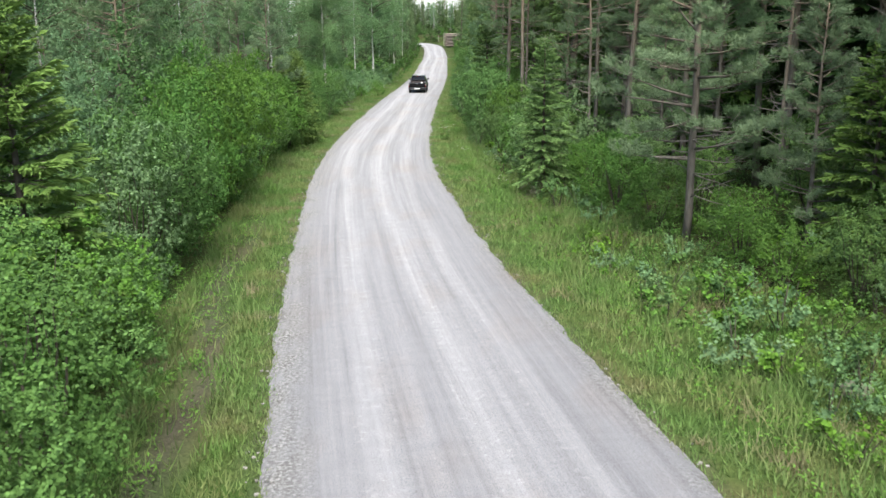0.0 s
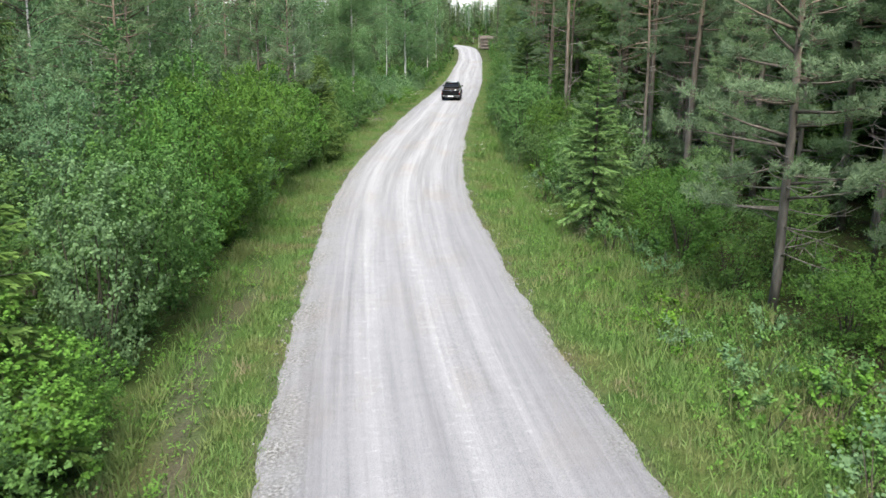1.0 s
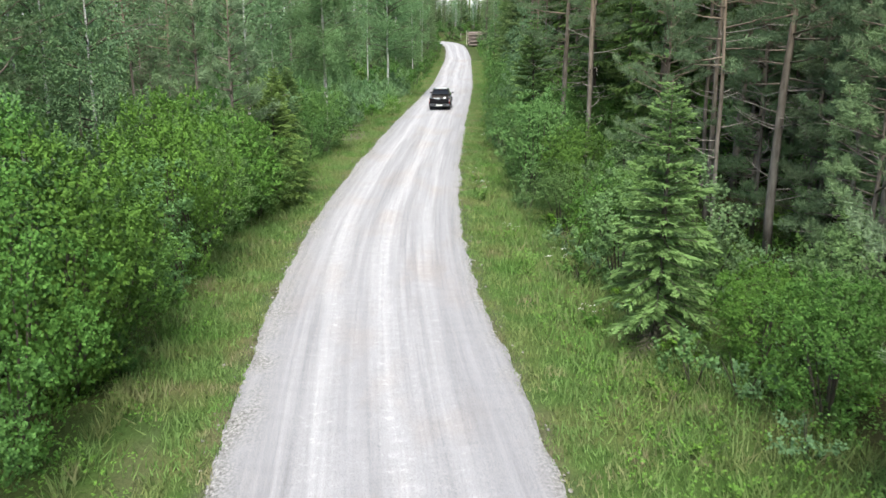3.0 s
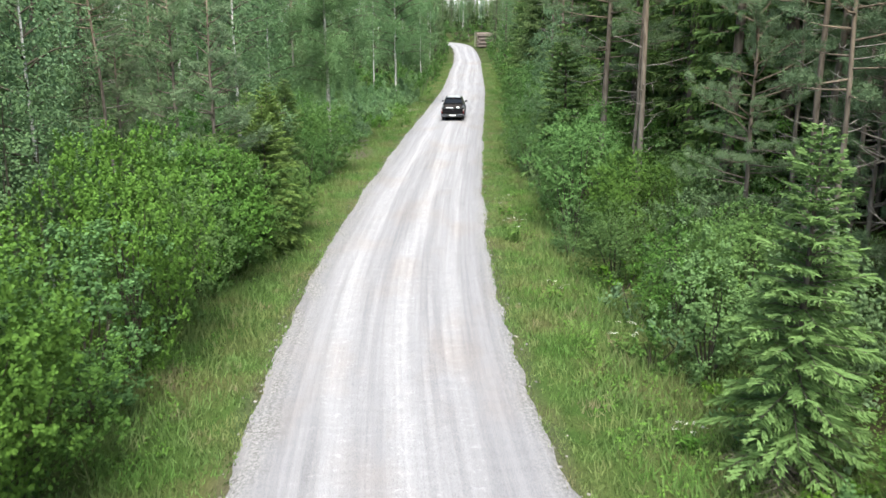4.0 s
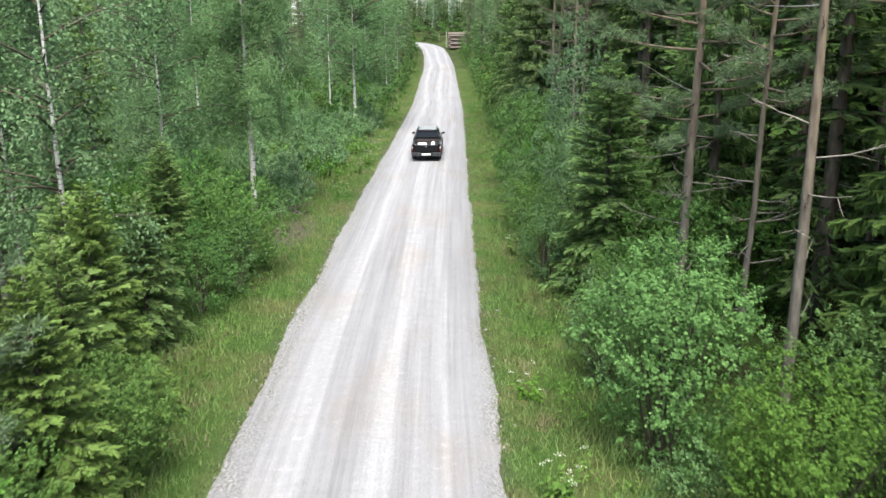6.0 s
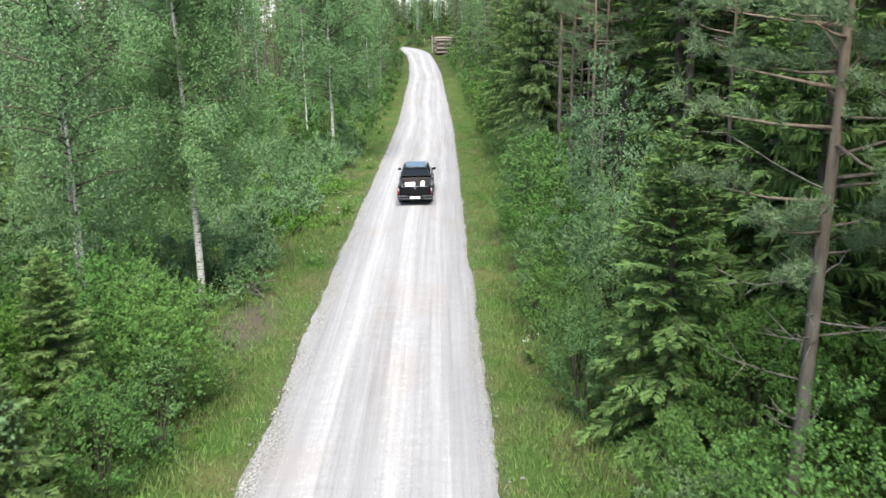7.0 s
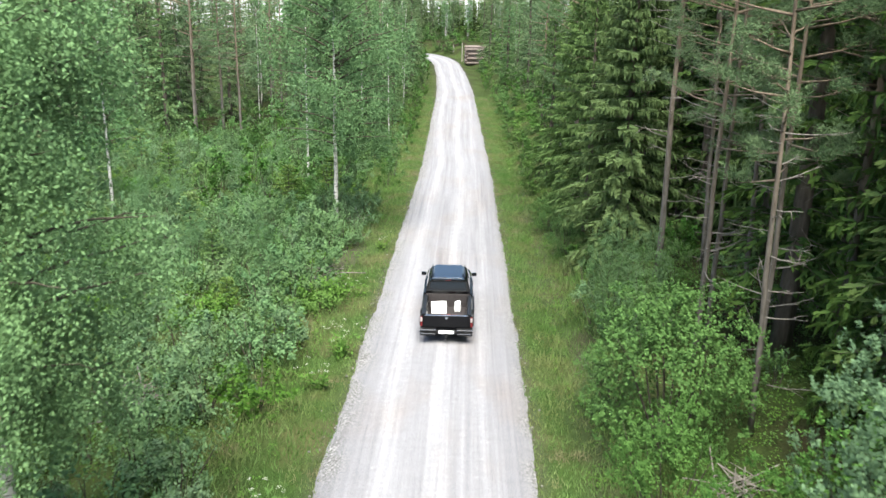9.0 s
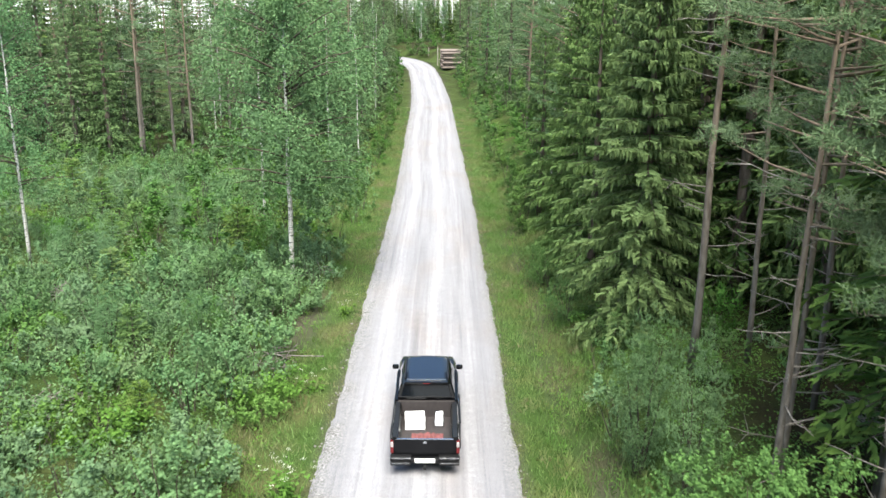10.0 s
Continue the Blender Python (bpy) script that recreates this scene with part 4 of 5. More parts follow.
for side, y0, y1 in ((-1, 106, 212), (1, 108, 193)):
    y = y0
    while y < y1:
        wide, tall = rng.uniform(0.45, 0.8), rng.uniform(0.4, 0.85)
        stand("thicket", float(road_centre(y)) + side * (float(road_half(y)) + 0.9 + 0.5 * (side > 0) + 1.9 * wide), y, tall, wide=wide)
        stand("thicket", float(road_centre(y)) + side * (float(road_half(y)) + 3.6 + rng.random() + 1.9 * wide), y + 1.5, tall * 1.35, wide=wide * 1.2)
        y += rng.uniform(2.6, 4.4)
forest(16, (-30, -9), (125, 137), [("thicket", 5), ("birch_far", 1)], 1.6, (0.6, 0.9), edge_gap=3.0)
forest(40, (-16, 12), (232, 264), [("birch_far", 4), ("pine_far", 2), ("spruce_far", 2)], 1.5, (0.55, 0.85), edge_gap=2.5)
forest(46, (-14, 9), (219, 262), [("thicket", 1)], 1.1, (0.6, 1.0), edge_gap=2.0)
forest(18, (-40, 30), (236, 275), [("spruce_far", 3), ("pine_far", 1), ("birch_far", 1)], 2.0, (0.65, 0.95), edge_gap=0, skip=lambda x, y: -13 < x < 8)
forest(20, (-15, -7.2), (69, 89), [("low_a", 1), ("low_c", 1), ("low_b", 1)], 0.9, (0.7, 1.1), edge_gap=2.6)
forest(18, (-18, -9), (103, 129), [("thicket", 1)], 1.5, (0.6, 0.95), edge_gap=2.4)
forest(160, (-22, -7.0), (69, 104), [("scrub_a", 5), ("scrub_b", 3), ("scrub_c", 2)], 1.0, (0.75, 1.25), edge_gap=2.3)
forest(26, (-22, -9), (74, 112), [("sapling_a", 2), ("spruce_small", 2), ("willow_a", 1)], 1.0, (0.32, 0.55), edge_gap=3.5)
forest(130, (-36, -8), (98, 130), [("scrub_a", 4), ("scrub_b", 3), ("scrub_c", 2)], 1.2, (0.8, 1.3), edge_gap=2.6)
forest(110, (3.5, 12), (0, 40), [("low_a", 3), ("low_c", 1), ("low_b", 5)], 0.8, (0.45, 1.0), edge_gap=2.9)
forest(44, (2.0, 14), (42, 118), [("low_a", 2), ("low_c", 2), ("low_b", 2)], 1.0, (0.5, 1.0), edge_gap=2.3)
for kind, (ob, used) in STOCK.items():
    if not used:
        stand(kind, 30 + rng.random() * 8, 165, 1.0)


def make_woods(name, label, areas, rows, each, material, tall=(13, 19)):
    """Woods beyond, far too many trees to count: ragged conifers of drooping boughs."""
    woods = Shape()
    spots = []
    for x0, x1, y0, y1, n in areas:
        spots += [(rng.uniform(x0, x1), rng.uniform(y0, y1)) for _ in range(n)]
    for x, y in spots:
        h = rng.uniform(*tall) if abs(x + 3.5) > 8 else rng.uniform(7.5, 10.5)
        r = h * rng.uniform(0.12, 0.17)
        z0 = float(land(x, y))
        woods.tube([(x, y, z0 - 0.2), (x, y, z0 + h)], [0.16, 0.03], 4)
        k = np.repeat(np.linspace(0.04, 0.96, rows), each)
        a = rng.random(len(k)) * 6.283
        out = np.stack([np.cos(a), np.sin(a), np.full(len(k), -0.25)], 1)
        reach = (r * (1 - k) ** 0.8 + 0.25)[:, None]
        base = np.stack([np.full(len(k), x), np.full(len(k), y), z0 + k * h], 1)
        woods.blades(base, out * reach, np.stack([-np.sin(a), np.cos(a), np.zeros(len(k))], 1) * reach * 2.6 / each, np.array([[0, 0, 0.1]]), np.clip(rng.normal(0.25, 0.2, len(k)), 0, 1))
    tagged(new(name, woods.mesh(name, material)), label, "woods", kind="stuff")


# The lighter needle colour stands in for haze over these far trees.
make_woods("far_woods", "distant conifer woods behind the road", ((-160, 160, 285, 380, 300), (-130, -54, 70, 290, 130), (38, 110, 70, 290, 110), (-40, 40, 262, 290, 50), (-15, 11, 246, 262, 110)), 11, 8, M_SUNLITSPRUCE)
# Stands below y 0 are unseen, added to keep low light out of the forest.
make_woods("deep_woods", "dark conifer woods deep behind the roadside trees, partly unseen to block light", ((15, 30, 0, 60, 130), (14.5, 34, 60, 150, 170), (-46, -23, -20, 62, 90), (-40, -8, -70, -14, 60), (26, 60, -70, 0, 40), (14, 30, -40, -2, 30)), 22, 13, M_SHADYSPRUCE, (15, 21))


# ---- grass, herbs, loose stones ----
def make_grass():
    blades = Shape()
    n = 290000
    y = -1 + (rng.random(n) ** 1.4) * 160
    right = rng.random(n) < 0.58
    d = np.where(right, rng.random(n) ** 1.15 * np.interp(y, [-5, 20, 39, 71, 160], [7, 6, 4.8, 3.4, 2.8]), -(rng.random(n) ** 1.15) * np.interp(y, [-5, 20, 58, 160], [3.4, 2.6, 3.6, 2.8]))
    d = d - np.sign(d) * 0.06
    x = road_centre(y) + np.where(right, 1, -1) * road_half(y) + d
    tuft = np.sin(x * 2.7 + 1.1 * np.sin(y * 1.3)) * np.sin(y * 2.1 + 0.7 * np.sin(x * 1.7))
    worn = (~right) & (np.abs(d + 1.7) < 0.5) & (y < 24)
    strip = right & (y > 59) & (y < 119) & (np.abs(d - 1.9 - 0.35 * np.sin(y * 0.4)) < 0.5) & (rng.random(n) < 0.6)
    soil = strip | (((x + 7.2) / 0.8) ** 2 + ((y - 95.0) / 4.0) ** 2 < 1.0) | (((x + 7.7) / 0.9) ** 2 + ((y - 65.7) / 3.0) ** 2 < 1.2)
    keep = ~(soil & (rng.random(n) < 0.85)) & (rng.random(n) < 0.62 + 0.38 * tuft) & ~(worn & (rng.random(n) < 0.85))
    x, y, d = x[keep], y[keep], d[keep]
    tall = np.clip(0.10 + 0.13 * np.abs(d), 0.1, 0.42) * rng.uniform(0.6, 1.35, len(x))
    base = np.stack([x, y, land(x, y) - 0.02], 1)
    way = unit(np.stack([rng.normal(0, 0.45, len(x)), rng.normal(0, 0.45, len(x)), np.ones(len(x))], 1))
    side = sideways(way)
    blades.spikes(base, way * tall[:, None], side * 0.016)
    me = blades.mesh("verge_grass", M_GRASS)
    tagged(new("verge_grass", me), "tall green grass along both road verges", "grass", kind="stuff")


def make_herbs():
    """Broad-leaved weeds and ferns, too many to count."""
    leaves = Shape()
    n = 9500
    y = -2 + rng.random(n) ** 1.15 * 150
    right = rng.random(n) < 0.6
    reach = np.where(right, 1.2 + rng.random(n) * 9, 1.4 + rng.random(n) * 6)
    x = road_centre(y) + np.where(right, 1, -1) * (road_half(y) + reach)
    k = 13
    cx, cy = np.repeat(x, k), np.repeat(y, k)
    up = rng.random(n * k)
    base = np.stack([cx + rng.normal(0, 0.11, n * k), cy + rng.normal(0, 0.11, n * k), land(cx, cy) + up * np.repeat(rng.uniform(0.12, 0.5, n) + 0.35 * np.clip(np.sin(x * 1.4 + 0.8 * np.sin(y * 0.5)) * np.sin(y * 0.75 + 1), 0, 1) * right, k)], 1)
    d = unit(rng.normal(0, 1, (n * k, 3)) * [1, 1, 0.35] + [0, 0, 0.25])
    side = unit(np.cross(d, unit(np.array([[0, 0, 1.0]]) + rng.normal(0, 0.3, d.shape))))
    leaves.blades(base, d * rng.uniform(0.05, 0.105, (n * k, 1)), side * 0.022, np.array([[0, 0, 0.012]]))
    me = leaves.mesh("verge_herbs", M_HERB)
    tagged(new("verge_herbs", me), "leafy green weeds growing among the grass", "weeds", kind="stuff")
    under = Shape()
    n = 9500
    y = -2 + rng.random(n) * 150
    right = rng.random(n) < 0.6
    reach = np.where(right, 5 + rng.random(n) ** 1.3 * 18, 4 + rng.random(n) ** 1.3 * 22)
    x = road_centre(y) + np.where(right, 1, -1) * (road_half(y) + reach)
    k = 13
    cx, cy = np.repeat(x, k), np.repeat(y, k)
    base = np.stack([cx + rng.normal(0, 0.22, n * k), cy + rng.normal(0, 0.22, n * k), land(cx, cy) + rng.random(n * k) * np.repeat(rng.uniform(0.2, 0.7, n), k)], 1)
    d = unit(rng.normal(0, 1, (n * k, 3)) * [1, 1, 0.35] + [0, 0, 0.2])
    side = unit(np.cross(d, unit(np.array([[0, 0, 1.0]]) + rng.normal(0, 0.35, d.shape))))
    under.blades(base, d * rng.uniform(0.06, 0.13, (n * k, 1)), side * 0.03, np.array([[0, 0, 0.015]]))
    tagged(new("undergrowth", under.mesh("undergrowth", M_ALDER)), "low leafy undergrowth on the forest floor", "undergrowth", kind="stuff")


def pebble(scale):
    ico = bmesh.new()
    bmesh.ops.create_icosphere(ico, subdivisions=1, radius=1)
    v = np.array([p.co for p in ico.verts]) * scale
    f = [[p.index for p in q.verts] for q in ico.faces]
    ico.free()
    return v * (1 + rng.normal(0, 0.14, v.shape)), f


def make_gravel():
    stones = Shape()
    for i in range(4200):
        y = 0 + rng.random() ** 1.3 * 110
        s = -1 if rng.random() < 0.6 else 1
        off = abs(rng.normal(0, 0.28))
        x = float(road_centre(y)) + s * (float(road_half(y)) - 0.28 + off * (1 if rng.random() < 0.5 else -1))
        r = rng.uniform(0.012, 0.05) * (1.25 if rng.random() < 0.15 else 1)
        v, f = pebble((r, r * rng.uniform(0.7, 1.2), r * 0.6))
        z = max(float(land(x, y)), float(smooth_interp(y, LAND_Y, LAND_Z)) - 0.05 if float(beyond_edge(x, y)) == 0 else -9)
        stones.add(v + [x, y, z + r * 0.2], f)
    tagged(new("loose_gravel", stones.mesh("loose_gravel", M_STONE)), "loose grey gravel along the road's edges", "gravel", kind="stuff")


def make_scrub():
    """Raspberry canes and seedlings that cover the clearing knee to waist high."""
    scrub = Shape()
    n = 9000
    x, y = rng.uniform(-37, -8, n), 67 + 63 * rng.random(n) ** 1.25
    hill = 0.75 + 0.5 * np.sin(x * 1.1 + 0.6 * y) * np.sin(y * 0.9 - 0.3 * x) + 0.2 * np.sin(x * 2.7) * np.sin(y * 2.3)
    k = 10
    cx, cy = np.repeat(x, k), np.repeat(y, k)
    slim = np.repeat(rng.random(n) < 0.55, k)[:, None]
    o = rng.normal(0, 1, (n * k, 3)) * np.where(slim, [0.11, 0.11, 0.34], [0.28, 0.28, 0.14])
    base = np.stack([cx, cy, land(cx, cy) + np.repeat(np.clip(hill, 0.15, 1.45), k)], 1) + o
    base[:, 2] = np.maximum(base[:, 2], land(base[:, 0], base[:, 1]) + 0.05)
    up = unit(o + [0, 0, 0.32])
    d = unit(np.cross(up, rng.normal(0, 1, base.shape)) + [0, 0, 0.45])
    scrub.blades(base, d * rng.uniform(0.08, 0.15, (n * k, 1)), np.cross(d, up) * 0.036, up * 0.012)
    tagged(new("clearing_scrub", scrub.mesh("clearing_scrub", M_BIRCH)), "dense light green scrub covering the felled clearing", "scrub", kind="stuff")


make_grass()
make_scrub()
make_herbs()
make_gravel()


def make_umbel(x, y, size, stalks):
    """A stand of white-flowered umbels."""
    plant = thing("cow_parsley", "white-flowering umbel plant in the verge grass", "flower", "umbels along the verge", at=pose(x, y, float(land(x, y)) - 0.02))
    green, white = Shape(), Shape()
    for i in range(stalks):
        a, r = rng.random() * 6.28, rng.uniform(0.05, 0.5) * size
        top = np.array([r * math.cos(a) * 1.5, r * math.sin(a) * 1.5, rng.uniform(0.6, 1.0) * size])
        foot = np.array([r * math.cos(a) * 0.5, r * math.sin(a) * 0.5, 0])
        green.tube([foot, (foot + top) / 2, top], [0.008, 0.007, 0.004], 4)
        for j in range(7):
            c = top + np.array([rng.normal(0, 0.04), rng.normal(0, 0.04), rng.normal(0, 0.01)])
            w = 5
            d = unit(rng.normal(0, 1, (w, 3)) * [1, 1, 0.2])
            white.blades(np.repeat(c[None], w, 0), d * 0.02, unit(np.cross(d, [0, 0, 1.0])) * 0.007, np.array([[0, 0, 0.005]]))
        m = 10
        b = foot + (top - foot) * rng.random((m, 1)) * 0.7
        d = unit(rng.normal(0, 1, (m, 3)) * [1, 1, 0.3])
        green.blades(b, d * 0.2, unit(np.cross(d, [0, 0, 1.0])) * 0.04, np.array([[0, 0, 0.0]]))
    part("stalk", green, M_HERB, plant, kind="stuff")
    part("flower_head", white, M_FLOWER, plant, "flat white flower heads", kind="stuff")


for x, y, s, k in ((0.7, 45.1, 1.0, 9), (-5.9, 81.5, 1.25, 16), (-6.3, 78.9, 1.0, 10), (-5.7, 95.0, 0.9, 7), (-6.0, 87.9, 0.8, 6), (0.6, 49.4, 0.8, 5), (1.2, 62.1, 0.9, 7), (-6.2, 72.2, 0.8, 6), (3.4, 29.8, 0.7, 6), (1.7, 38.8, 0.7, 5), (3.2, 34.7, 0.9, 8)):
    make_umbel(x, y, s, k)


# ---- brush heaps, stump, boulders, log pile, marker posts ----
def make_brush(x, y, wide, count):
    heap = thing("brush_heap", "heap of dry grey cut branches on the ground", "branches", "brush heaps", at=pose(x, y, float(land(x, y)) + 0.02))
    sticks = Shape()
    for i in range(count):
        a = rng.random() * 6.28
        mid = np.array([rng.normal(0, wide * 0.4), rng.normal(0, wide * 0.4), abs(rng.normal(0, 0.16)) + 0.05])
        d = np.array([math.cos(a), math.sin(a), rng.normal(0, 0.15)]) * rng.uniform(0.4, 1.1)
        sticks.tube([mid - d, mid + [0, 0, rng.normal(0, 0.05)], mid + d], [0.022, 0.018, 0.006], 4)
    part("stick_tangle", sticks, M_DEADWOOD, heap, kind="stuff")


for x, y, w, c in ((-11.3, 77.5, 0.9, 60), (-18.0, 98.7, 1.2, 50), (-8.3, 69.0, 0.7, 14), (-22.4, 96.2, 1.2, 40), (-7.6, 90.0, 0.7, 24), (-7.6, 100.4, 0.7, 24), (9.0, 82.2, 1.0, 40), (-11.9, 78.4, 0.8, 40), (-14.0, 87.0, 1.0, 34), (-19.5, 107.0, 1.2, 30), (4.2, 72.6, 0.8, 26), (6.4, 66.0, 0.9, 30)):
    make_brush(x, y, w, c)

snag = thing("broken_birch", "white broken birch stem standing in the clearing", "tree stump", at=pose(-31.0, 134.5, float(land(-31.0, 134.5)) - 0.05, 3, 2, 0))
part("stem", Shape().tube(trunk_line(4.2, 0.02, 7), np.linspace(0.15, 0.09, 7), 8), M_BIRCHBARK, snag, smooth=True)

for x, y, r in ((8.6, 8.6, 0.3), (9.3, 8.0, 0.22), (6.4, 14.4, 0.16), (-17.2, 97.6, 0.4)):
    rock = bmesh.new()
    bmesh.ops.create_icosphere(rock, subdivisions=3, radius=r)
    for v in rock.verts:
        v.co *= 1 + 0.28 * noise.noise(v.co * 2.2 / r + Vector((x, y, 0)))
        v.co.z *= 0.6
    me = bpy.data.meshes.new("boulder")
    rock.to_mesh(me)
    rock.free()
    me.materials.append(M_MOSSROCK)
    me.polygons.foreach_set("use_smooth", [True] * len(me.polygons))
    ob = tagged(new("boulder", me), "dark mossy boulder half sunk among grass and scrub", "rock")
    ob.matrix_basis = pose(x, y, float(land(x, y)) + r * 0.2, 0, 0, 40 * x)

pile = thing("log_pile", "stack of cut logs beside the road", "logs", at=pose(1.1, 202.0, float(land(1.1, 202.0)), 0, 0, 3))
ends = plain("cut_wood", (0.42, 0.34, 0.26), 0.8, vary=0.25, scale=12)
for row in range(8):
    for col in range(11 - row // 2):
        r = rng.uniform(0.15, 0.21)
        cx, cz = (col - 5) * 0.40 + (row % 2) * 0.2, 0.2 + row * 0.36
        log = part("log", Shape().tube([(-1.5 + rng.normal(0, 0.12), cx, cz), (0, cx, cz + 0.02), (1.5 + rng.normal(0, 0.12), cx, cz)], [r, r, r * 0.95], 9), M_LOG, pile)
        log.data.materials.append(ends)
        for p in log.data.polygons:
            if len(p.vertices) > 4:
                p.material_index = 1

for x, y, h in ((-0.9, 208.0, 3.2), (-2.4, 220.5, 1.5)):
    post = thing("marker_post", "weathered pale wooden post beside the road", "post", "posts by the log pile", at=pose(x, y, float(land(x, y)) - 0.1))
    part("pole", Shape().tube([(0, 0, 0), (0.02, 0, h / 2), (0.0, 0.03, h)], [0.10, 0.095, 0.085], 8), plain("pale_post", (0.2, 0.185, 0.15), 0.8), post)


# ---- pickup truck with its load ----
M_PAINT = plain("black_car_paint", (0.003, 0.0032, 0.004), 0.16, vary=0.2, scale=3, gloss=0.28)
M_GLASS = plain("dark_car_glass", (0.003, 0.004, 0.006), 0.04, vary=0.05, gloss=0.3)
M_ROOFGLASS = plain("tinted_sunroof", (0.005, 0.01, 0.022), 0.07, vary=0.05, gloss=0.32)
M_RUBBER = plain("tyre_rubber", (0.02, 0.02, 0.02), 0.85, vary=0.3, scale=20)
M_LINER = plain("bed_liner", (0.024, 0.019, 0.019), 0.8, vary=0.3, scale=10)
M_CHROME = plain("dull_chrome", (0.55, 0.56, 0.58), 0.22, 1.0, 0.08)
M_TRIM = plain("black_plastic", (0.008, 0.008, 0.009), 0.5, vary=0.2, gloss=0.3)
M_RED = plain("red_lens", (0.11, 0.008, 0.01), 0.2, vary=0.1)
M_WHITELENS = plain("clear_lens", (0.32, 0.29, 0.29), 0.15, vary=0.05, coat=0.6)
M_PLATE = plain("white_plate", (0.78, 0.79, 0.80), 0.45, vary=0.03)
M_CARD = plain("white_carton", (0.80, 0.80, 0.80), 0.6, vary=0.05)
M_REDCLOTH = plain("faded_red_cloth", (0.13, 0.04, 0.038), 0.85, vary=0.3, scale=6)


def box(x0, x1, y0, y1, z0, z1, bevel=0.02, shrink=0.0, lean=0.0):
    """A bevelled block; shrink pulls the top in sideways, lean shifts the top along y."""
    b = bmesh.new()
    bmesh.ops.create_cube(b, size=1)
    cx = (x0 + x1) / 2
    for v in b.verts:
        top = v.co.z > 0
        v.co = Vector(((x0 + x1) / 2 + v.co.x * (x1 - x0), (y0 + y1) / 2 + v.co.y * (y1 - y0), (z0 + z1) / 2 + v.co.z * (z1 - z0)))
        if top:
            v.co.x -= math.copysign(shrink, v.co.x - cx)
            v.co.y += lean
    if bevel:
        bmesh.ops.bevel(b, geom=b.edges[:], offset=bevel, segments=2, affect="EDGES", profile=0.6)
    return b


def loft(sections, bevel=0.0):
    """A closed hull through sections (y, half outline as x, z from the bottom middle to the top middle), mirrored."""
    b = bmesh.new()
    rings = []
    for y, half in sections:
        pts = [(x, z) for x, z in half] + [(-x, z) for x, z in reversed(half) if x > 1e-4]
        rings.append([b.verts.new((x, y, z)) for x, z in pts])
    for p, q in zip(rings, rings[1:]):
        for i in range(len(p)):
            j = (i + 1) % len(p)
            b.faces.new((p[i], p[j], q[j], q[i]))
    b.faces.new(rings[0][::-1])
    b.faces.new(rings[-1])
    bmesh.ops.recalc_face_normals(b, faces=b.faces[:])
    return b


def slab(corners, thick):
    """A pane with thickness from four corners."""
    b = bmesh.new()
    c = [Vector(p) for p in corners]
    n = (c[1] - c[0]).cross(c[3] - c[0]).normalized() * thick
    lo, hi = [b.verts.new(p) for p in c], [b.verts.new(p + n) for p in c]
    b.faces.new(lo[::-1])
    b.faces.new(hi)
    for i in range(4):
        j = (i + 1) % 4
        b.faces.new((lo[i], lo[j], hi[j], hi[i]))
    bmesh.ops.recalc_face_normals(b, faces=b.faces[:])
    return b


def disc(x, y, z, radius, width, hub, sides=28):
    """A wheel ring along x: outer radius, width, inner radius, rounded shoulders."""
    b = bmesh.new()
    outline = [(hub, -width / 2), (radius - 0.04, -width / 2), (radius, -width / 2 + 0.04), (radius, width / 2 - 0.04), (radius - 0.04, width / 2), (hub, width / 2)]
    rings = []
    for i in range(sides):
        a = i * 2 * math.pi / sides
        rings.append([b.verts.new((x + w, y + r * math.cos(a), z + r * math.sin(a))) for r, w in outline])
    for i in range(sides):
        p, q = rings[i], rings[(i + 1) % sides]
        for k in range(len(outline)):
            m = (k + 1) % len(outline)
            b.faces.new((p[k], p[m], q[m], q[k]))
    bmesh.ops.recalc_face_normals(b, faces=b.faces[:])
    return b


TRUCK_X, TRUCK_Y = -2.42, 85.2
TRUCK_Z = float(smooth_interp(TRUCK_Y, LAND_Y, LAND_Z)) + 0.035
truck_pose = pose(TRUCK_X, TRUCK_Y, TRUCK_Z, 0, 0, -0.8)


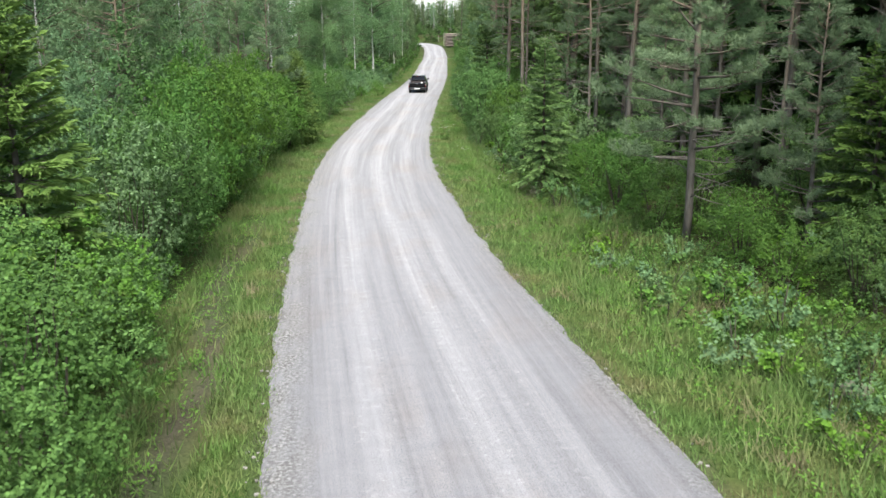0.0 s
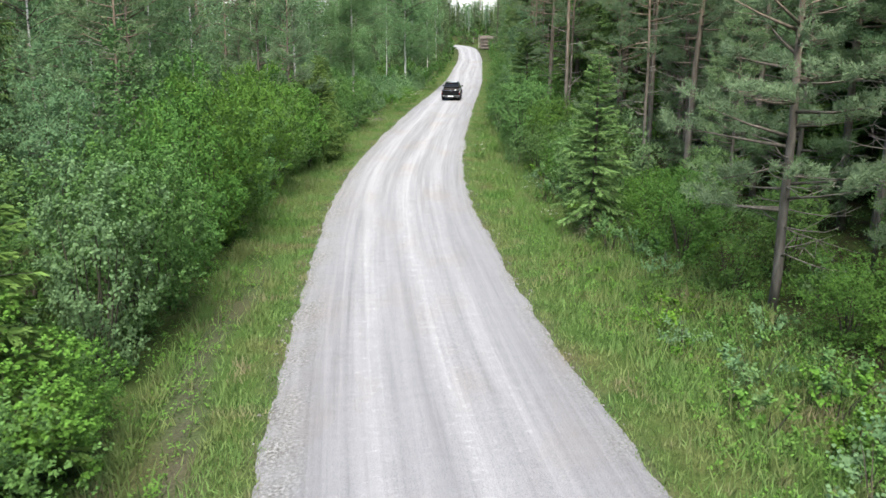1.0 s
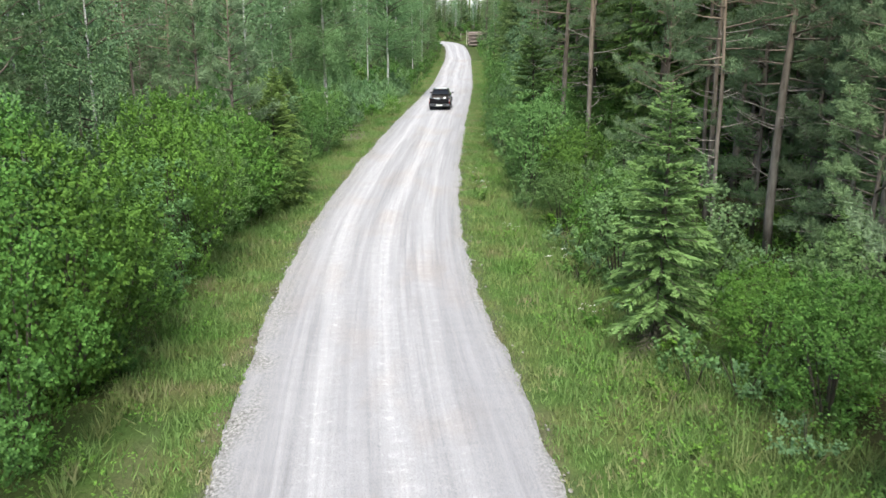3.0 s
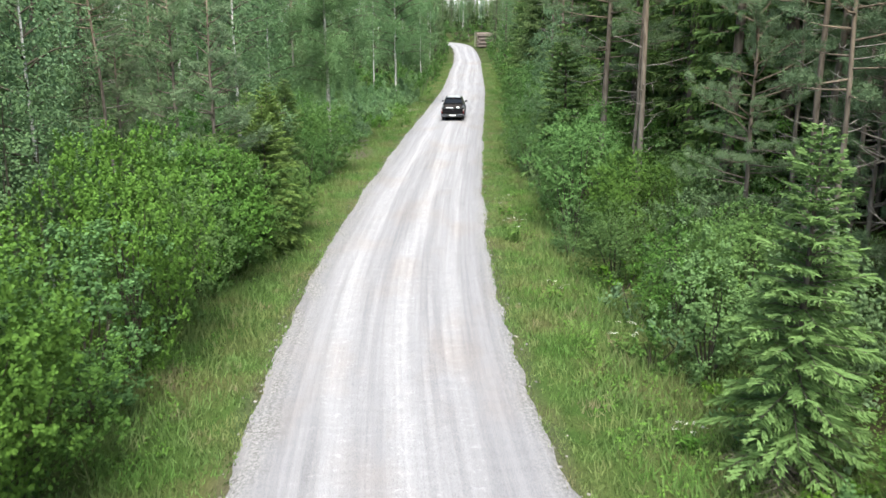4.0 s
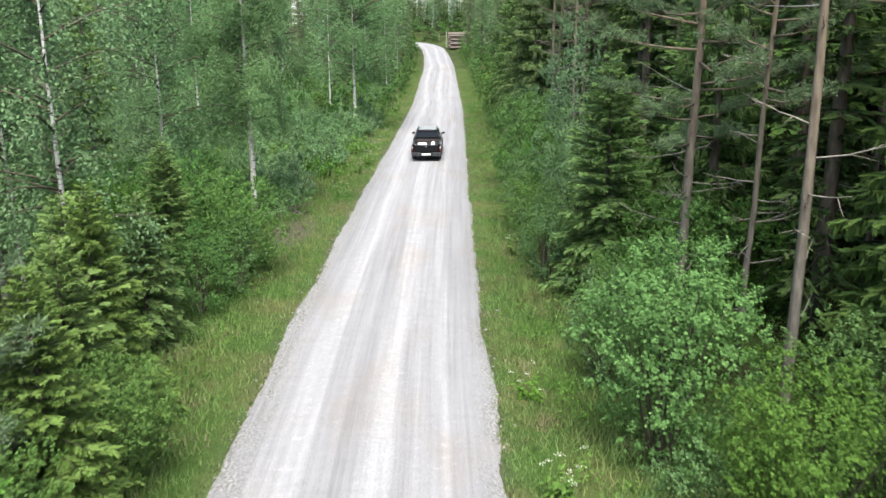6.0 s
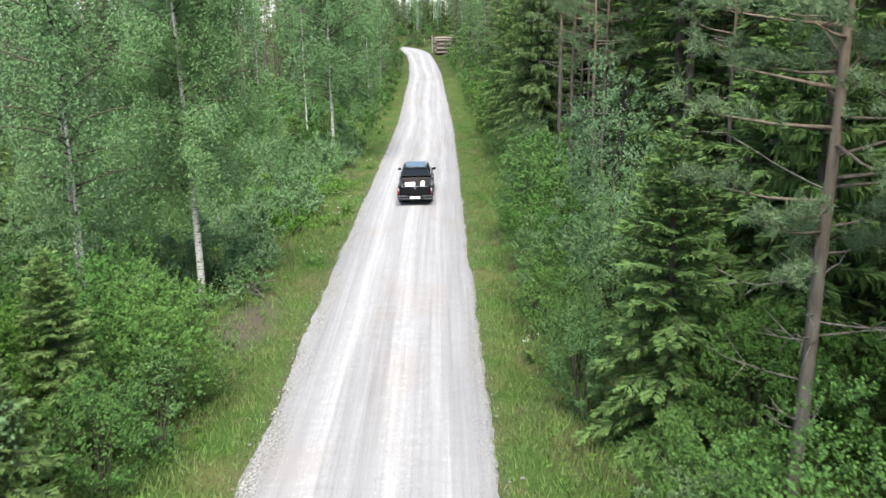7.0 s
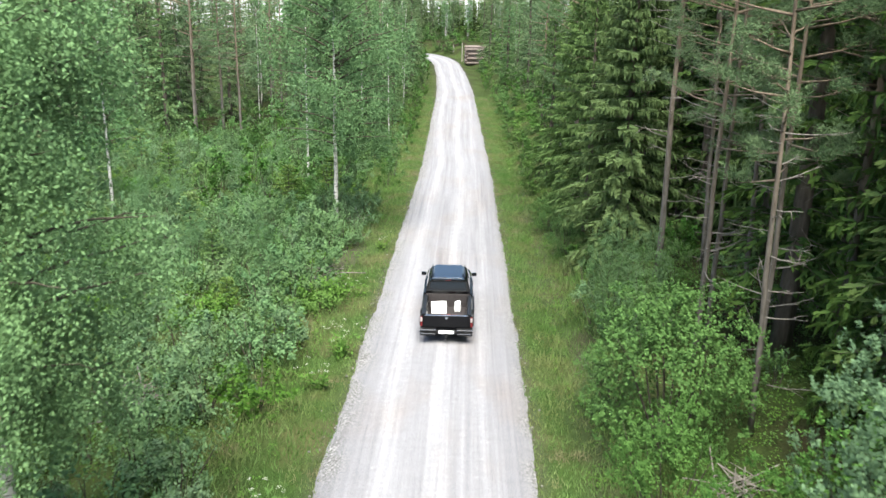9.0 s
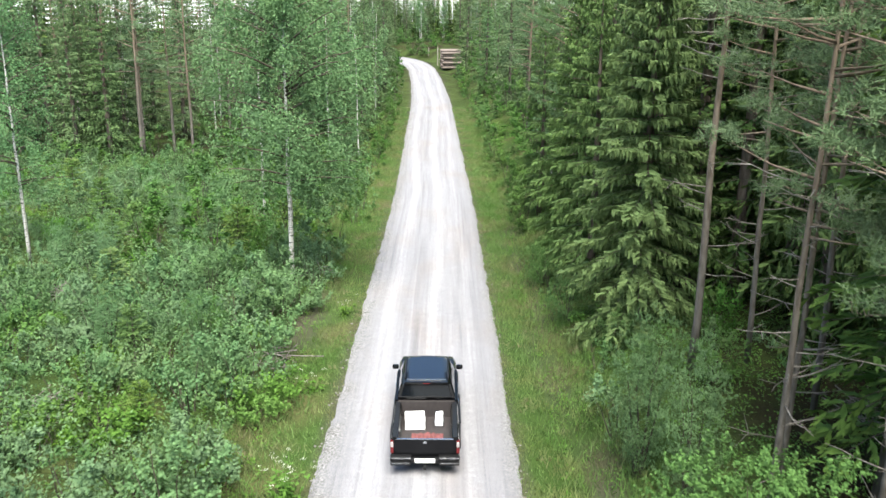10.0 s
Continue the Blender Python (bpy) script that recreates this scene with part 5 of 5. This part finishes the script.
def make_truck():
    truck = thing("pickup_truck", "black double-cab pickup truck standing on the gravel road", "pickup truck", at=truck_pose)
    sill, belt = 0.45, 1.10
    body_half = [(0, sill), (0.80, sill), (0.86, 0.62), (0.87, 0.88), (0.83, belt), (0, belt)]
    nose = lambda w, top, low: [(0, low), (w - 0.07, low), (w, low + 0.15), (w, top - 0.12), (w - 0.07, top), (0, top + 0.03)]
    body = part("body", loft([(-0.52, body_half), (0.3, body_half), (1.66, body_half), (1.74, nose(0.86, 1.15, 0.45)), (2.2, nose(0.86, 1.16, 0.42)), (2.55, nose(0.83, 1.10, 0.40)), (2.75, nose(0.74, 0.92, 0.42))]), M_PAINT, truck)
    part("hood_scoop", box(-0.32, 0.32, 1.86, 2.36, 1.15, 1.20, 0.02, 0.05), M_PAINT, body)
    # greenhouse
    cab = part("cab", loft([(-0.54, [(0, 1.08), (0.80, 1.08), (0.79, 1.15), (0.76, 1.18), (0, 1.20)]), (-0.46, [(0, 1.08), (0.80, 1.08), (0.67, 1.51), (0.58, 1.57), (0, 1.60)]), (0.1, [(0, 1.08), (0.81, 1.08), (0.68, 1.59), (0.60, 1.65), (0, 1.67)]), (1.14, [(0, 1.08), (0.82, 1.08), (0.67, 1.56), (0.58, 1.62), (0, 1.64)]), (1.74, [(0, 1.08), (0.80, 1.08), (0.79, 1.12), (0.7, 1.14), (0, 1.16)])]), M_PAINT, truck)
    part("windscreen", slab([(-0.68, 1.71, 1.185), (0.68, 1.71, 1.185), (0.54, 1.19, 1.61), (-0.54, 1.19, 1.61)], 0.014), M_GLASS, cab)
    part("rear_window", slab([(0.68, -0.575, 1.225), (-0.68, -0.575, 1.225), (-0.60, -0.50, 1.52), (0.60, -0.50, 1.52)], 0.012), M_GLASS, cab)
    part("window_sill_trim", box(-0.74, 0.74, -0.60, -0.555, 1.195, 1.225, 0.008), M_TRIM, cab)
    part("roof_panel", slab([(-0.50, -0.38, 1.632), (0.50, -0.38, 1.632), (0.50, 1.08, 1.66), (-0.50, 1.08, 1.66)], 0.03), M_ROOFGLASS, cab, "glossy dark blue-reflecting roof panel")
    part("roof_spoiler", box(-0.60, 0.60, -0.58, -0.40, 1.585, 1.645, 0.02), M_PAINT, cab)
    part("brake_lamp", box(-0.09, 0.09, -0.59, -0.575, 1.60, 1.615, 0.003), M_RED, cab)
    part("spoiler_strip", box(-0.54, 0.54, -0.415, -0.395, 1.652, 1.664, 0.004), M_CHROME, cab)
    for s in (-1, 1):
        part("rear_pillar", slab([(s * 0.80, -0.545, 1.17), (s * 0.71, -0.55, 1.19), (s * 0.61, -0.48, 1.54), (s * 0.665, -0.48, 1.54)][::s], 0.02), M_TRIM, cab)
        part("side_window", slab([(s * 0.805, -0.34, 1.13), (s * 0.812, 0.54, 1.13), (s * 0.705, 0.52, 1.53), (s * 0.695, -0.32, 1.51)][::s], 0.008), M_GLASS, cab)
        part("side_window", slab([(s * 0.815, 0.60, 1.13), (s * 0.81, 1.52, 1.13), (s * 0.69, 1.10, 1.52), (s * 0.70, 0.58, 1.53)][::s], 0.008), M_GLASS, cab)
        part("roof_rail", box(s * 0.60 - 0.02, s * 0.60 + 0.02, -0.36, 1.08, 1.63, 1.70, 0.012), M_TRIM, cab)
        mirror = part("door_mirror", box(min(s * 0.86, s * 1.05), max(s * 0.86, s * 1.05), 1.48, 1.60, 1.13, 1.26, 0.04), M_PAINT, truck)
        part("mirror_glass", slab([(s * 0.91, 1.476, 1.155), (s * 1.02, 1.476, 1.155), (s * 1.02, 1.476, 1.235), (s * 0.91, 1.476, 1.235)][::s], 0.004), M_GLASS, mirror)
        # doors as proud panels with handles
        for y0, y1 in ((-0.42, 0.56), (0.59, 1.60)):
            door = part("door", box(min(s * 0.84, s * 0.882), max(s * 0.84, s * 0.882), y0, y1, 0.52, 1.08, 0.015), M_PAINT, truck)
            part("door_handle", box(min(s * 0.88, s * 0.91), max(s * 0.88, s * 0.91), y0 + 0.06, y0 + 0.24, 0.94, 0.98, 0.01), M_CHROME, door)
        part("side_step", box(min(s * 0.80, s * 0.97), max(s * 0.80, s * 0.97), -0.5, 1.35, 0.36, 0.41, 0.02), M_TRIM, truck)
        # load bed side with a capped rail
        wall = [(0.0, 0.50), (0.09, 0.50), (0.11, 0.86), (0.08, 1.03), (0.0, 1.05)]
        side = part("bed_side", loft([(-2.62, wall), (-0.54, wall)]), M_PAINT, truck)
        side.location.x = s * 0.77
        part("rail_cap", box(s * 0.77 - 0.06, s * 0.77 + 0.06, -2.62, -0.56, 1.045, 1.07, 0.01), M_TRIM, truck)
        # tail light: dark red below, pale above
        lamp = part("tail_light", box(min(s * 0.80, s * 0.885), max(s * 0.80, s * 0.885), -2.66, -2.56, 0.62, 0.97, 0.02), M_RED, truck, "dark red tail light")
        part("clear_lens", box(min(s * 0.805, s * 0.88), max(s * 0.805, s * 0.88), -2.68, -2.65, 0.80, 0.95, 0.02), M_WHITELENS, lamp, "pale clear upper lens")
        part("bumper_end", box(min(s * 0.34, s * 0.89), max(s * 0.34, s * 0.89), -2.80, -2.60, 0.47, 0.58, 0.035), M_TRIM, truck, "black stepped bumper end")
        part("bumper_foot", box(min(s * 0.36, s * 0.88), max(s * 0.36, s * 0.88), -2.84, -2.62, 0.37, 0.46, 0.03), M_TRIM, truck, "lower black step of the bumper")
        part("bumper_strip", box(min(s * 0.36, s * 0.88), max(s * 0.36, s * 0.88), -2.81, -2.79, 0.545, 0.568, 0.006), M_CHROME, truck)
        part("bumper_strip", box(min(s * 0.38, s * 0.86), max(s * 0.38, s * 0.86), -2.85, -2.835, 0.43, 0.448, 0.005), M_CHROME, truck)
        part("headlight", box(min(s * 0.48, s * 0.76), max(s * 0.48, s * 0.76), 2.60, 2.76, 0.66, 0.84, 0.03), M_WHITELENS, truck)
        part("mud_flap", box(min(s * 0.62, s * 0.84), max(s * 0.62, s * 0.84), -2.03, -2.01, 0.14, 0.5, 0.005), M_RUBBER, truck)
        for y in (-1.56, 1.86):
            wheel = part("wheel", disc(s * 0.76, y, 0.36, 0.36, 0.24, 0.22), M_RUBBER, truck)
            rim = part("rim", disc(s * 0.77, y, 0.36, 0.225, 0.20, 0.05, 20), M_CHROME, wheel)
            for k in range(6):
                a = k * math.pi / 3
                spoke = box(s * 0.84 - 0.015, s * 0.84 + 0.015, y - 0.025, y + 0.025, 0.36, 0.57, 0.008)
                bmesh.ops.rotate(spoke, cent=(s * 0.84, y, 0.36), matrix=Matrix.Rotation(a, 3, "X"), verts=spoke.verts[:])
                part("spoke", spoke, M_CHROME, wheel)
            flare = bmesh.new()
            arc = [(math.cos(a), math.sin(a)) for a in np.linspace(0.1, math.pi - 0.1, 12)]
            prev = None
            for c, d in arc:
                ring = [flare.verts.new((s * w, y + c * r, 0.38 + d * r)) for w, r in ((0.86, 0.42), (0.93, 0.42), (0.93, 0.47), (0.86, 0.50))]
                if prev:
                    for k in range(4):
                        m = (k + 1) % 4
                        flare.faces.new((prev[k], prev[m], ring[m], ring[k]))
                else:
                    flare.faces.new(ring[::-1])
                prev = ring
            flare.faces.new(prev)
            bmesh.ops.recalc_face_normals(flare, faces=flare.faces[:])
            part("wheel_arch", flare, M_TRIM, truck)
    floor = part("bed_floor", box(-0.78, 0.78, -2.58, -0.56, 0.55, 0.62, 0.01), M_LINER, truck)
    for i in range(9):
        part("floor_rib", box(-0.66 + i * 0.165 - 0.03, -0.66 + i * 0.165 + 0.03, -2.54, -0.62, 0.615, 0.635, 0.006), M_LINER, floor)
    part("bulkhead", box(-0.78, 0.78, -0.62, -0.55, 0.55, 1.10, 0.015), M_LINER, truck)
    gate = part("tailgate", box(-0.745, 0.745, -2.66, -2.59, 0.60, 1.02, 0.025), M_PAINT, truck)
    part("top_strip", box(-0.73, 0.73, -2.664, -2.615, 1.016, 1.03, 0.005), M_CHROME, gate, "bright strip on the tailgate's top edge")
    part("badge", box(-0.05, 0.05, -2.672, -2.655, 0.90, 0.965, 0.015), M_CHROME, gate, "small plain chrome badge")
    part("gate_handle", box(-0.10, 0.10, -2.675, -2.655, 0.975, 1.005, 0.008), M_TRIM, gate)
    part("bumper_step", box(-0.38, 0.38, -2.76, -2.60, 0.40, 0.50, 0.03), M_TRIM, truck)
    plate = part("number_plate", box(-0.26, 0.26, -2.785, -2.765, 0.42, 0.535, 0.008), M_PLATE, truck, "white plate with a pale grey bar")
    part("plate_bar", box(-0.19, 0.19, -2.789, -2.782, 0.46, 0.50, 0.0), plain("grey_print", (0.45, 0.45, 0.46), 0.5), plate)
    part("tow_bar", box(-0.035, 0.035, -2.96, -2.70, 0.32, 0.37, 0.01), M_TRIM, truck)
    part("tow_ball", disc(0, -2.93, 0.40, 0.045, 0.09, 0.01, 12), M_TRIM, truck)
    part("grille", box(-0.46, 0.46, 2.72, 2.78, 0.62, 0.82, 0.02), M_CHROME, truck)
    part("front_bumper", box(-0.84, 0.84, 2.60, 2.88, 0.36, 0.60, 0.06), M_TRIM, truck)
    part("chassis", box(-0.62, 0.62, -2.5, 2.6, 0.30, 0.52, 0.03), M_TRIM, truck)


make_truck()
load = thing("cardboard_box", "large white carton lying in the truck bed", "box", at=truck_pose @ pose(-0.30, -1.12, 0.638, 0, 0, 3))
part("carton", box(-0.27, 0.27, -0.30, 0.30, 0, 0.26, 0.015), M_CARD, load)
part("tape", box(-0.03, 0.03, -0.302, 0.302, 0.2, 0.264, 0.0), plain("clear_tape", (0.7, 0.68, 0.64), 0.4), load, "clear packing tape")
part("flap", box(0.005, 0.26, -0.29, 0.29, 0.262, 0.268, 0.002), M_CARD, load)
sack = thing("plastic_sack", "small upright white plastic sack in the truck bed", "bag", at=truck_pose @ pose(0.36, -1.1, 0.638, 0, 0, -6))
bag = box(-0.12, 0.12, -0.13, 0.13, 0, 0.34, 0.05, 0.02)
bmesh.ops.subdivide_edges(bag, edges=bag.edges[:], cuts=2, use_grid_fill=True)
for v in bag.verts:
    if v.co.z > 0.02:
        v.co += Vector((0.025 * noise.noise(v.co * 12), 0.025 * noise.noise(v.co * 12 + Vector((5, 0, 0))), 0.03 * noise.noise(v.co * 9 + Vector((0, 7, 0)))))
part("bag", bag, M_CARD, sack, smooth=True)
knot = bmesh.new()
bmesh.ops.create_cone(knot, segments=10, radius1=0.045, radius2=0.03, depth=0.06, cap_ends=True, matrix=Matrix.Translation((0.01, 0.0, 0.36)))
part("knot", knot, M_CARD, sack)
cloth = thing("red_cloth", "crumpled faded red cloth on the truck bed before the tailgate", "cloth", at=truck_pose @ pose(0.05, -2.02, 0.638))
fold = bmesh.new()
bmesh.ops.create_grid(fold, x_segments=30, y_segments=14, size=1)
for v in fold.verts:
    v.co = Vector((v.co.x * 0.42, v.co.y * 0.3, 0.12 * (1 - 0.5 * v.co.y * v.co.y) + 0.09 * noise.noise(Vector((v.co.x * 4, v.co.y * 2, 0)))))
bmesh.ops.solidify(fold, geom=fold.faces[:], thickness=0.02)
part("fabric", fold, M_REDCLOTH, cloth, smooth=True)
